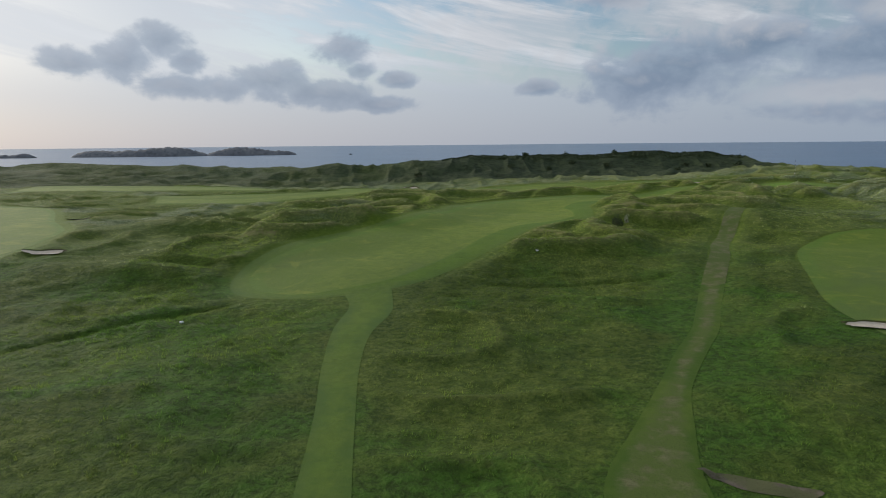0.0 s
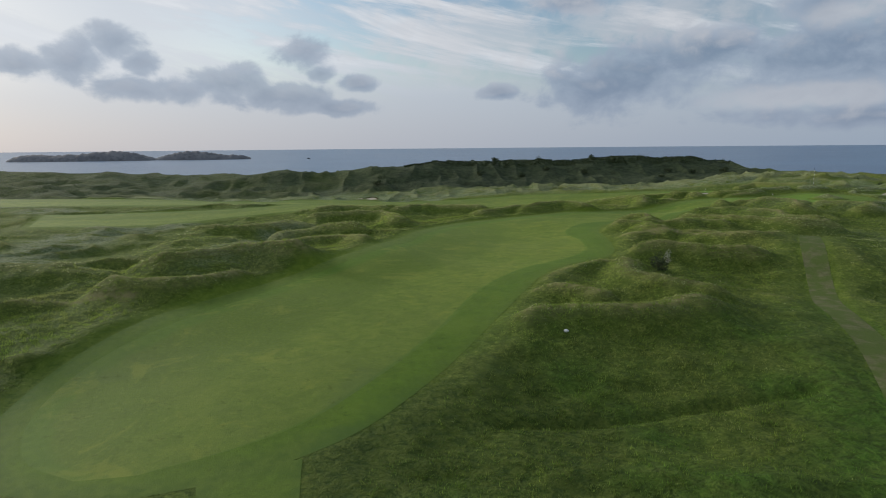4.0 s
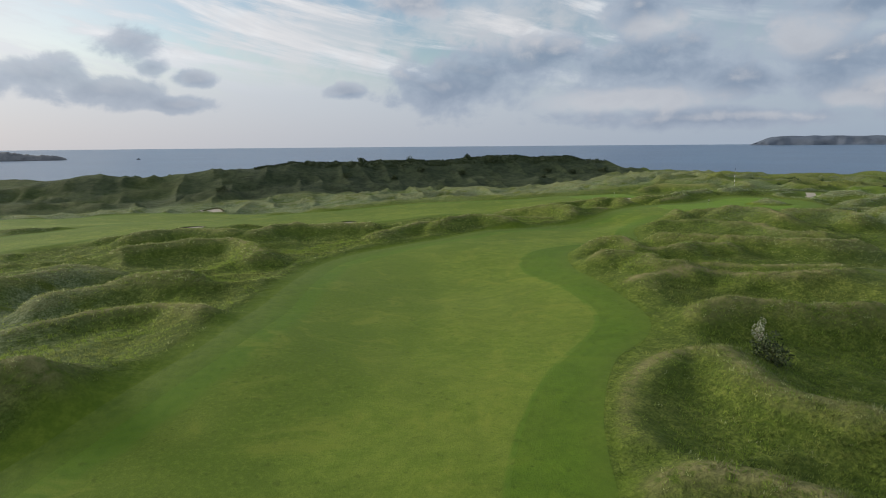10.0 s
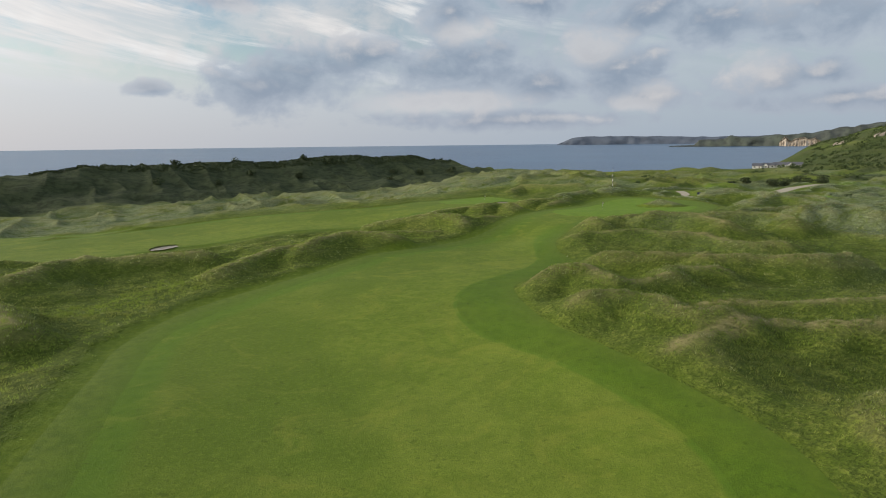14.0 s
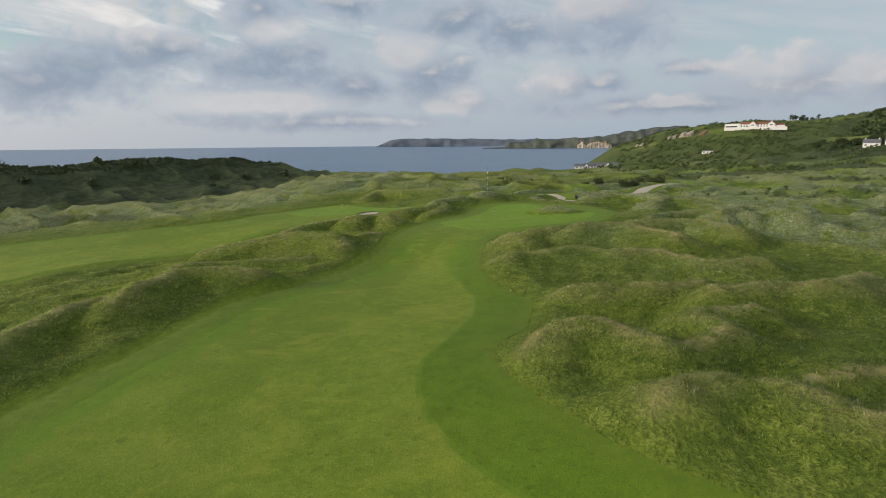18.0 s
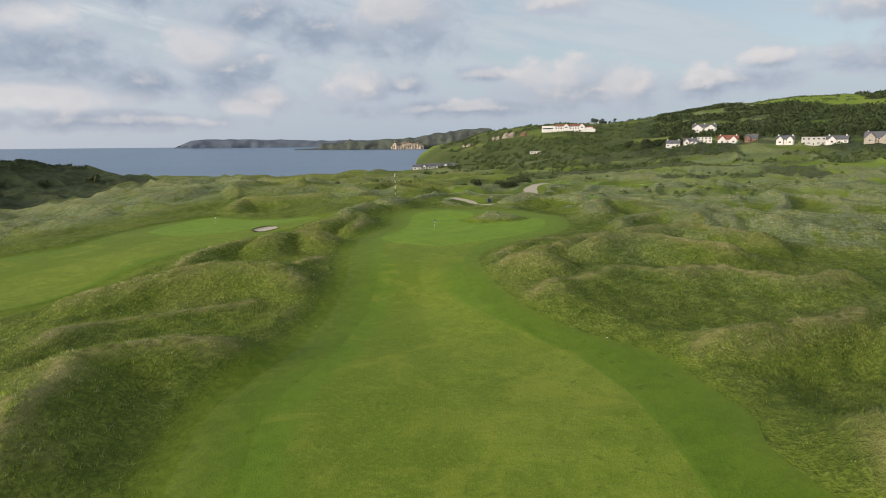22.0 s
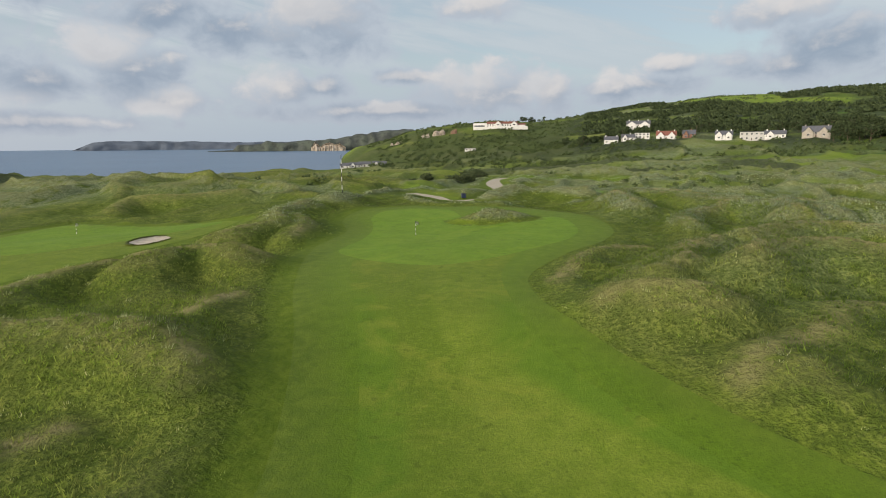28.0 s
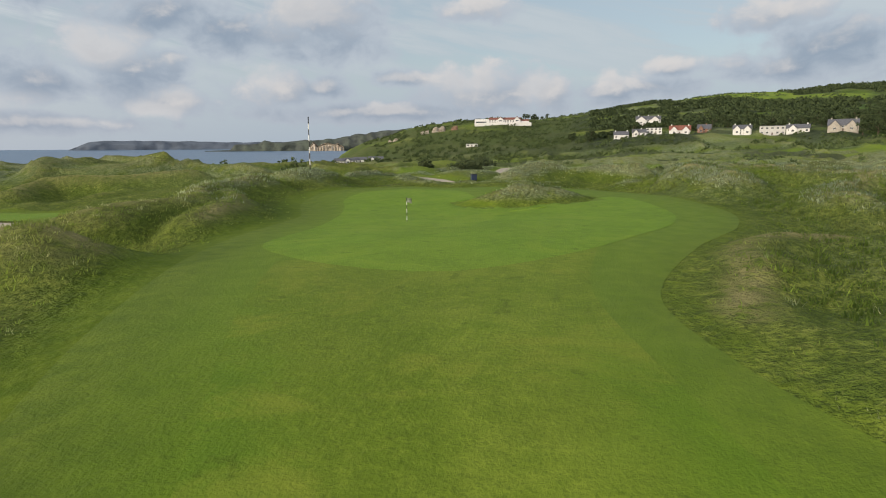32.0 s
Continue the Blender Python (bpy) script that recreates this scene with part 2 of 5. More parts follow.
# ground levels of the plan: x, y, z
LEVELS_NEAR = [
    (0, 60, 14.0), (-60, 60, 14.4), (60, 60, 14.8), (20, 95, 13.9), (-30, 82, 14.5), (25, 114, 12.7),
    (-42, 110, 13.6), (-15, 125, 16.0), (75, 130, 15.2), (-80, 135, 17.8), (-55, 145, 18.4), (20, 138, 16.8),
    (45, 145, 17.0), (-30, 160, 17.2), (5, 160, 16.6), (35, 163, 17.9), (60, 160, 13.6), (-40, 187, 16.7),
    (-14, 190, 19.6), (20, 195, 15.9), (55, 185, 17.6), (85, 190, 20.5), (-38, 220, 15.8), (-8, 222, 17.7),
    (33, 220, 14.9), (60, 212, 18.0), (78, 215, 18.6), (100, 212, 17.0), (-22, 255, 16.1), (20, 250, 15.4),
    (50, 252, 16.9), (72, 232, 17.3), (92, 238, 14.9), (115, 240, 17.7)]
LEVELS_GREEN = [
    (-10, 295, 15.7), (22, 288, 15.0), (45, 292, 15.5), (62, 300, 16.3), (66, 270, 16.2), (86, 262, 15.1),
    (104, 262, 19.4), (126, 252, 19.4), (95, 283, 13.7), (92, 306, 17.4), (86, 326, 13.0), (120, 290, 18.5),
    (115, 312, 18.2), (113, 333, 16.7), (142, 266, 18.7), (140, 290, 18.8), (155, 301, 17.4), (128, 274, 17.8),
    (178, 290, 19.0), (175, 262, 18.7), (160, 235, 19.0)]
LEVELS_FAR = [
    (-60, 270, 15), (140, 344, 17.2), (30, 335, 12), (160, 372, 15.4), (190, 330, 19), (215, 300, 18.2),
    (285, 315, 16.8), (200, 215, 17.5), (-20, 440, 8), (120, 470, 11.5), (250, 390, 19.5), (60, 560, 11),
    (330, 392, 15.5), (420, 415, 13), (520, 455, 10.5), (600, 500, 9)]
LEVELS = np.array(LEVELS_NEAR + LEVELS_GREEN + LEVELS_FAR)
REACH = 24.0


def levels(x, y):
    """The broad ground: the levels above, blended."""
    num = den = 0.0
    for px, py, pz in LEVELS:
        w = 1.0 / (1.0 + ((x - px) ** 2 + (y - py) ** 2) / REACH ** 2) ** 3 + 1e-9
        num, den = num + w * pz, den + w
    return num / den


def lump(x, y, px, py, along, across, turn, high):
    """One smooth mound: half lengths along and across, turned by degrees from the x axis."""
    c, s = math.cos(radians(turn)), math.sin(radians(turn))
    u, v = ((x - px) * c + (y - py) * s) / along, ((y - py) * c - (x - px) * s) / across
    return high * np.exp(-(u * u + v * v))


def grain(x, y, size, seed):
    """Smooth random relief between -1 and 1 with bumps of about that size."""
    rng = np.random.default_rng(seed)
    table = rng.uniform(-1, 1, (64, 64))
    u, v = x / size + 1000.0, y / size + 1000.0
    i, j = np.floor(u).astype(int), np.floor(v).astype(int)
    a, b = u - i, v - j
    a, b = a * a * a * (a * (a * 6 - 15) + 10), b * b * b * (b * (b * 6 - 15) + 10)
    g = lambda p, q: table[p % 64, q % 64]
    return (g(i, j) * (1 - a) + g(i + 1, j) * a) * (1 - b) + (g(i, j + 1) * (1 - a) + g(i + 1, j + 1) * a) * b


def step(e0, e1, v):
    u = np.clip((v - e0) / (e1 - e0), 0, 1)
    return u * u * (3 - 2 * u)


def coast(x):
    """The y of the shore for each x."""
    return np.interp(x, [-5000, -700, 340, 480, 600, 700, 900, 1200, 1700, 2300, 5000],
                     [500, 640, 650, 600, 570, 545, 640, 772, 992, 1250, 2400])

# the mown edges, as turning points of the plan
FAIRWAY_L = [(-27, 104), (-33, 108), (-37, 115), (-38, 123), (-36, 132), (-31, 143), (-25, 154), (-18, 167), (-12, 177), (-6, 188), (0, 204), (7, 228),
             (13, 246), (23, 256), (37, 264), (47, 269), (55, 274), (63, 278), (74, 280), (84, 283), (95, 287), (107, 292), (119, 298), (129, 302)]
FAIRWAY_R = [(-22, 104), (-15, 107), (-9, 112), (-3, 122), (5, 138), (13, 158), (24, 174), (38, 188), (43, 199), (45, 212), (45, 224), (49, 235),
             (57, 243), (67, 247), (76, 251), (83, 256), (88, 262), (96, 270), (106, 277), (115, 281), (126, 284), (137, 284)]
GREEN = [(128, 291), (128, 297), (131, 303), (136, 307), (146, 308), (155, 310), (163, 313), (170, 316), (178, 316), (183, 311),
         (181, 304), (171, 299), (163, 294), (162, 290), (168, 287.5), (172, 285), (170, 281), (158, 278), (149, 278.5), (143, 281), (135, 285)]
TONGUE_L = [(-11, 38), (-12.5, 55), (-14.5, 70), (-15.5, 84), (-15, 95), (-17, 103)]
TONGUE_R = [(-6.5, 38), (-8.5, 55), (-10, 70), (-10, 82), (-8, 93), (-9, 105)]


CUT_L = [(-26, 101), (-35, 104.5), (-40, 113), (-41, 123), (-39, 133), (-35, 145), (-29, 156), (-21, 169), (-15, 179), (-9, 190), (-4, 206), (4, 231), (9, 247),
         (20, 260), (35, 268), (45, 273), (53, 278), (61, 282), (72, 284), (82, 287), (93, 291), (104, 296), (115, 302), (126, 307), (140, 312),
         (154, 314), (166, 320), (178, 321), (188, 313)]
CUT_R = [(-22, 100.5), (-13, 103), (-5, 109), (2, 120), (10, 135), (18, 152), (24, 164), (33, 176), (41, 182), (46, 189), (49, 200), (51, 211), (53, 222),
         (60, 236), (67, 241), (73, 242), (80, 245.5), (86, 249), (89, 254), (92, 260), (97, 266), (103, 270.5), (110, 275), (117, 279), (126, 281), (138, 278),
         (148, 274), (160, 273), (176, 278), (184, 288), (188, 300)]
# the hole beside it, its green at the east end; the far strip; the strips west and east of the start
LOWER_N = [(-140, 306), (-100, 312), (-60, 330), (-30, 372), (9, 380), (54, 386), (85, 376), (110, 366), (135, 378), (152, 384), (170, 384)]
LOWER_S = [(-125, 268), (-86, 270), (-60, 296), (-30, 316), (-6, 328), (23, 340), (59, 344), (85, 337), (110, 338), (143, 337), (166, 341)]
LOWER_GREEN = [(128, 352), (140, 346), (154, 345), (168, 344), (178, 352), (180, 368), (172, 382), (156, 382), (142, 376), (131, 366)]
FAR_N = [(-260, 398), (-178, 410), (-138, 430), (-81, 439), (-52, 450), (-10, 430), (30, 412)]
FAR_S = [(-240, 345), (-149, 348), (-105, 345), (-50, 342), (-25, 385), (0, 396), (30, 398)]
WEST_N = [(-230, 262), (-175, 250), (-150, 236), (-120, 190), (-102, 165), (-94, 140)]
WEST_S = [(-230, 150), (-190, 140), (-150, 130), (-120, 122), (-100, 118), (-92, 122)]
EAST_W = [(58, 78), (60, 92), (66, 108), (80, 137), (96, 153), (110, 157)]
EAST_E = [(120, 60), (130, 85), (140, 105), (145, 125), (140, 143), (128, 154)]
TEE = [(217, 290), (222, 283), (230, 277), (243, 276), (250, 284), (246, 292), (232, 297), (222, 297)]
TRACK_W = [(10, 30), (12, 43), (17, 52.5), (22.5, 62), (29, 74), (35, 84), (41, 97), (49, 114), (58, 132), (66, 150), (74, 164), (84, 182), (96, 200)]
TRACK_E = [(19, 29), (20, 43), (22.8, 52.5), (26.3, 62), (32.5, 73), (38.5, 83), (44.5, 96), (52.5, 112), (61.5, 130), (69.5, 148), (77.5, 162), (88, 180), (99, 198)]
PATH_N = [(222, 327), (212, 317), (205, 311.5), (208, 307), (217, 304), (232, 303), (250, 307), (265, 311), (292, 319), (316, 322), (340, 322)]
PATH_S = [(225, 325), (214, 314.5), (202, 308), (206, 304.5), (217, 301.5), (233, 300), (252, 304), (268, 306.5), (294, 313.5), (317, 318), (341, 318)]


def smooth(points, n, closed=False):
    """A soft curve through the turning points, with n even steps."""
    p = np.array(points, float)
    if closed:
        p = np.vstack([p[-2:], p, p[:3]])
    else:
        p = np.vstack([2 * p[0] - p[1], p, 2 * p[-1] - p[-2]])
    fine = []
    for k in range(1, len(p) - 2):
        for u in np.linspace(0, 1, 12, endpoint=False):
            a, b, c, d = p[k - 1], p[k], p[k + 1], p[k + 2]
            fine.append(0.5 * (2 * b + (c - a) * u + (2 * a - 5 * b + 4 * c - d) * u ** 2 + (3 * b - a - 3 * c + d) * u ** 3))
    fine.append(p[-2])
    fine = np.array(fine)
    if closed:
        fine = fine[12:-12 * 1 - 0]
    run = np.concatenate([[0], np.cumsum(np.hypot(*np.diff(fine, axis=0).T))])
    at = np.linspace(0, run[-1], n, endpoint=not closed)
    return np.stack([np.interp(at, run, fine[:, 0]), np.interp(at, run, fine[:, 1])], 1)


def inside_by(x, y, ring):
    """Metres from the ring's edge: above nought inside, below nought outside."""
    x, y = np.asarray(x, float), np.asarray(y, float)
    best, odd = np.full(x.shape, 1e9), np.zeros(x.shape, bool)
    lo, hi = ring.min(0) - 40, ring.max(0) + 40
    near = (x > lo[0]) & (x < hi[0]) & (y > lo[1]) & (y < hi[1])
    if not near.any():
        return np.full(x.shape, -1e9)
    xs, ys = x[near], y[near]
    b, o = np.full(xs.shape, 1e9), np.zeros(xs.shape, bool)
    for (x0, y0), (x1, y1) in zip(ring, np.roll(ring, -1, 0)):
        dx, dy = x1 - x0, y1 - y0
        u = np.clip(((xs - x0) * dx + (ys - y0) * dy) / (dx * dx + dy * dy + 1e-9), 0, 1)
        b = np.minimum(b, (xs - x0 - u * dx) ** 2 + (ys - y0 - u * dy) ** 2)
        if y0 != y1:
            o ^= ((y0 > ys) != (y1 > ys)) & (xs < (x1 - x0) * (ys - y0) / (y1 - y0) + x0)
    best[near], odd[near] = np.sqrt(b), o
    return np.where(odd, best, -best)


def band(left, right, n):
    return np.vstack([smooth(left, n), smooth(right, n)[::-1]])


GREEN_RING = smooth(GREEN, 70, True)
TONGUE = band(TONGUE_L, TONGUE_R, 14)
CUT_RING = band(CUT_L, CUT_R, 70)
LOWER, FAR_STRIP = band(LOWER_N, LOWER_S, 34), band(FAR_N, FAR_S, 22)
WEST, EAST = band(WEST_N, WEST_S, 20), band(EAST_W, EAST_E, 18)
TRACK, PATH_RING = band(TRACK_W, TRACK_E, 26), band(PATH_N, PATH_S, 26)
KNOLL = np.array([(168.5 + 8.5 * math.cos(a) * math.cos(radians(-70)) - 4.6 * math.sin(a) * math.sin(radians(-70)),
                   293.0 + 8.5 * math.cos(a) * math.sin(radians(-70)) + 4.6 * math.sin(a) * math.cos(radians(-70))) for a in np.linspace(0, 2 * math.pi, 24, endpoint=False)])
TEE_RING, LOWER_GREEN_RING = smooth(TEE, 30, True), smooth(LOWER_GREEN, 40, True)
SHEETS = [CUT_RING, TONGUE, LOWER, FAR_STRIP, WEST, EAST, TRACK, PATH_RING, TEE_RING]


def sea_side(x, y):
    """1 on the seaward side of the hole, 0 inland of it."""
    far = [np.full(x.shape, 1e9), np.full(x.shape, 1e9)]
    for k, line in enumerate((CUT_L, CUT_R)):
        for px, py in smooth(line, 60):
            far[k] = np.minimum(far[k], (x - px) ** 2 + (y - py) ** 2)
    return step(-2.0, 2.0, np.sqrt(far[1]) - np.sqrt(far[0]))


def mown(x, y):
    """Metres inside the nearest mown edge."""
    best = inside_by(x, y, SHEETS[0])
    for ring in SHEETS[1:]:
        best = np.maximum(best, inside_by(x, y, ring))
    # the knoll between the two arms of the green is left rough
    return np.minimum(best, -inside_by(x, y, KNOLL))


# lone mounds: x, y, half length, half width, turn, height
MOUNDS = [(-68, 168, 14, 6, 8, 2.4), (-55, 118, 14, 6, 0, 1.4), (-38, 250, 12, 5, -8, 1.8), (188, 331, 10, 6, 20, 1.9), (168.5, 293, 8.0, 4.0, -70, 1.0)]

# dune crests of the plan: height, half width, and the line that the crest follows
CRESTS_WEST = [
    (3.9, 4.5, (-45, 173), (-37, 177), (-29, 179), (-22, 178), (-16, 175)),
    (2.1, 4.0, (-46, 155), (-39, 155), (-34, 158), (-29, 164)),
    (1.1, 4.0, (-40, 207), (-32, 206), (-24, 210), (-16, 210), (-9, 203)),
    (0.6, 4.5, (-58, 150), (-50, 151), (-42, 150)),
    (2.0, 4.0, (-58, 238), (-46, 240), (-36, 246)),
    (1.8, 4.0, (-34, 226), (-24, 229), (-14, 228)),
    (1.9, 4.0, (-30, 270), (-16, 276), (-6, 272), (-2, 254)),
    (2.0, 4.5, (-32, 290), (-22, 297), (-8, 292))]
CRESTS_SOUTH = [
    (0.9, 4.5, (23, 161), (29, 168), (35, 172), (42, 174)),
    (1.4, 4.5, (43, 171), (40, 161), (43, 155), (49, 150)),
    (1.4, 3.5, (18, 152), (22, 153), (26, 151), (29, 147)),
    (1.6, 5.0, (17, 137), (24, 139), (34, 138), (42, 141)),
    (1.0, 4.5, (53, 203), (59, 203), (66, 202), (70, 197), (74, 193), (82, 191)),
    (2.5, 3.5, (51, 183), (57, 183), (62, 180), (70, 177)),
    (0.7, 4.0, (72, 213), (77, 208), (82, 203), (88, 198)),
    (2.2, 4.5, (56, 220), (61, 218), (64, 214), (61, 208), (64, 205)),
    (2.6, 4.5, (60, 236), (65, 235), (69, 231), (68, 225)),
    (1.8, 4.0, (70, 223), (77, 221), (82, 225), (88, 221))]
CRESTS_EAST = [
    (2.3, 4.0, (80, 248), (86, 246), (90, 240), (94, 234), (99, 230)),
    (2.5, 4.0, (92, 227), (98, 222), (104, 216), (112, 214)),
    (0.8, 4.5, (99, 267), (104, 264), (108, 260), (114, 256), (113, 249)),
    (1.3, 4.5, (113, 249), (117, 243), (115, 235), (120, 228)),
    (2.8, 4.5, (122, 261), (128, 256), (126, 248), (123, 242)),
    (2.5, 3.5, (111, 276), (113, 272), (111, 267)),
    (0.6, 3.5, (122, 279), (130, 277), (137, 276), (142, 270)),
    (1.9, 4.0, (119, 269), (124, 266), (131, 265), (138, 262)),
    (2.1, 4.0, (142, 258), (150, 250), (147, 241), (139, 236)),
    (1.1, 4.0, (160, 262), (170, 262), (178, 256), (188, 252))]
CRESTS_FAR = [
    (2.5, 4.5, (163, 247), (180, 244), (168, 231)),
    (2.4, 4.0, (192, 273), (205, 264), (189, 251)),
    (2.2, 4.0, (205, 300), (214, 292), (211, 280)),
    (2.2, 4.5, (179, 270), (196, 271), (189, 258), (167, 242))]
CRESTS_NORTH = [
    (2.0, 4.0, (-3, 290), (6, 303), (18, 301), (29, 298)),
    (1.7, 4.0, (27, 276), (34, 284), (43, 290), (51, 291)),
    (2.2, 4.5, (46, 286), (54, 292), (60, 297), (66, 292), (69, 287)),
    (2.0, 4.5, (84, 327), (92, 321), (97, 314), (98, 306), (96, 299)),
    (0.6, 4.0, (66, 310), (74, 312), (82, 306), (88, 302)),
    (0.6, 4.0, (98, 312), (105, 307), (112, 306)),
    (1.4, 4.0, (100, 326), (113, 330), (122, 328), (128, 321)),
    (2.4, 4.0, (118, 322), (125, 320), (125, 311)),
    (2.1, 4.5, (140, 326), (152, 325), (164, 332), (174, 332)),
    (2.0, 4.0, (143, 318), (153, 320), (160, 326)),
    (1.8, 4.0, (184, 388), (196, 392), (201, 381), (210, 368))]
DITCH = [(9, 112.5), (18, 113.5), (27, 115), (36, 117), (44, 118)]
DITCH_WEST = [(-64, 72), (-57, 77), (-50, 85), (-43, 92), (-36, 98)]
CRESTS = CRESTS_WEST + CRESTS_SOUTH + CRESTS_EAST + CRESTS_FAR + CRESTS_NORTH


def crest(x, y, px, py, along, across, turn, high):
    """A dune with a sharp crest: half lengths along and across, turned by degrees from the x axis."""
    c, s = math.cos(radians(turn)), math.sin(radians(turn))
    u, v = ((x - px) * c + (y - py) * s) / along, ((y - py) * c - (x - px) * s) / across
    return 1.15 * high * np.exp(-((u * u + v * v + 0.03) ** 0.72))


def crest_line(x, y, high, wide, *points):
    """A dune that follows a line, highest along its middle, with a wavering top."""
    wide = 1.03 * wide
    p = smooth(points, 6 * len(points)) if len(points) > 2 else np.array(points, float)
    lo, hi = p.min(0) - 3.6 * wide, p.max(0) + 3.6 * wide
    out_h = np.zeros(x.shape)
    near = (x > lo[0]) & (x < hi[0]) & (y > lo[1]) & (y < hi[1])
    if not near.any():
        return out_h
    xs, ys = x[near], y[near]
    xs, ys = xs + 0.7 * grain(xs, ys, 10, 71), ys + 0.7 * grain(xs, ys, 10, 73)
    d = np.full(xs.shape, 1e9)
    for (x0, y0), (x1, y1) in zip(p[:-1], p[1:]):
        ex, ey = x1 - x0, y1 - y0
        u = np.clip(((xs - x0) * ex + (ys - y0) * ey) / (ex * ex + ey * ey + 1e-9), 0, 1)
        d = np.minimum(d, (xs - x0 - u * ex) ** 2 + (ys - y0 - u * ey) ** 2)
    top = 1.06 + 0.14 * grain(xs, ys, 18, 75)
    out_h[near] = high * top * np.exp(-((d / wide ** 2 + 0.012) ** 0.72))
    return out_h


def ridge(x, y, px, py, along, across, turn, high):
    """A long crest with an even top and falling ends."""
    c, s = math.cos(radians(turn)), math.sin(radians(turn))
    u, v = ((x - px) * c + (y - py) * s) / along, ((y - py) * c - (x - px) * s) / across
    return high * np.exp(-(u ** 4) - v * v)


# the skyline of the town hill: bearings from the last fairway, and the heights there
HILL_BEARING = [20, 62, 65, 66.2, 68, 70.2, 71.5, 73.5, 76, 79, 83, 85, 89.7, 93, 96, 99, 104, 107, 110, 125, 150, 180]
HILL_TOP = [15, 15, 17, 23, 34, 45, 54, 61, 66, 71, 71, 76, 95, 113, 122, 129, 130, 136, 135, 138, 120, 60]


def far_land(x, y):
    """Sea ridge and town hill: the height of the large forms far off."""
    h = ridge(x, y, 125, 600, 168, 42, 0, 16.5) + lump(x, y, -98, 556, 34, 24, 0, 9) + lump(x, y, -30, 570, 70, 30, 0, 6)
    h += ridge(x, y, -330, 580, 240, 45, 3, 7) + lump(x, y, 270, 585, 60, 40, -20, 2)
    # the hill climbs inland round the bay
    r = np.hypot(x - 97, y - 283)
    bearing = np.degrees(np.arctan2(x - 97, y - 283))
    top = np.interp(bearing, HILL_BEARING, HILL_TOP, left=15, right=15) - 15.6
    foot, brow = np.interp(bearing, [60, 76, 84, 92], [470, 500, 400, 330]), np.interp(bearing, [60, 80, 95], [1000, 1050, 1500])
    u = np.clip((r - foot) / (brow - foot), 0, 1)
    h += np.maximum(top, 0) * (0.25 * u + 0.75 * u * u * (3 - 2 * u)) * (bearing > 20)
    return h


def relief(x, y, cut):
    """Dunes and mounds of the rough, and how wild it is."""
    lap = 6.0 + 3.5 * step(75, 95, x) * sea_side(x, y)
    rough = 1 - step(-1.0, 0.12, cut / lap)
    off = np.maximum(np.maximum(-75 - x, x - 245), np.maximum(30 - y, y - 345))
    fine = 1 - step(150, 340, off)
    near = (1 - step(25, 60, -cut)) * step(95, 130, y)
    wild = 0.72 + 0.55 * np.maximum(step(175, 215, x), step(385, 420, y)) + 0.42 * step(15, 60, np.hypot((x - 60) * 0.75, (y - 215) * 0.62) - 25)
    wx, wy = x + 3.5 * grain(x, y, 14, 31), y + 3.5 * grain(x, y, 14, 33)
    g = grain(wx, wy * 1.25, 17, 3)
    dunes = 2.3 * (1 - np.abs(g)) ** 2.2 + 0.5 * grain(x, y, 9, 5) + 1.0 * grain(x, y, 31, 7) - 0.85
    broad = 2.6 * (1 - np.abs(grain(wx, wy * 1.5, 44, 13))) ** 2 + 1.1 * grain(x, y, 70, 17) - 1.0
    dunes = dunes * (0.35 + 0.65 * step(108, 142, y))
    dunes = dunes * fine + broad * (1 - fine) * (0.35 + 0.65 * (1 - step(350, 800, off)))
    tufts = (0.20 * grain(x, y, 3.0, 21) + 0.12 * grain(x, y, 1.8, 23)) * (1 - step(20, 90, off))
    humps = np.zeros(x.shape)
    for m in MOUNDS:
        humps = np.maximum(humps, crest(x, y, *m))
    for m in CRESTS:
        humps = np.maximum(humps, crest_line(x, y, *m))
    crease = 1 + 0.07 * grain(x, y, 5.5, 41) + 0.04 * grain(x, y, 3.1, 43)
    # a narrow old ditch crosses the rough in front of the dunes
    ditch = np.maximum(crest_line(x, y, 0.8, 0.9, *DITCH), crest_line(x, y, 0.7, 0.9, *DITCH_WEST))
    # shallow hollows lie between the crests
    humps = humps * 1.10 + 0.50 * step(0.2, 1.4, humps)
    over = step(0.3, 1.8, humps)
    hollow = 0.65 * (1 - over) * step(3, 10, -cut) * near
    return rough * (wild * dunes * (1 - 0.6 * over) * (1 - 0.45 * near) - hollow + tufts + humps * crease - ditch) + 0.8 * step(-0.5, 4.2, inside_by(x, y, KNOLL))


def height(x, y, cut, lie):
    """The ground's height, from how far inside the mown edges a place lies and the relief of the rough."""
    z = levels(x, y) + far_land(x, y) + lie + 0.10 * grain(x, y, 14, 11)
    away = y - coast(x)
    z = z + (SEA - 6 - z) * step(-25, 45, away)
    return z - 0.10 * step(0.0, 1.0, cut)


# distant mown meadows among the dunes: x, y, half length, half width, turn
MEADOWS = [(332, 296, 34, 13, -82), (453, 196, 34, 22, 60), (352, 168, 32, 12, -78), (300, 235, 22, 7, -70), (520, 150, 40, 24, 70), (265, 335, 20, 7, 15)]


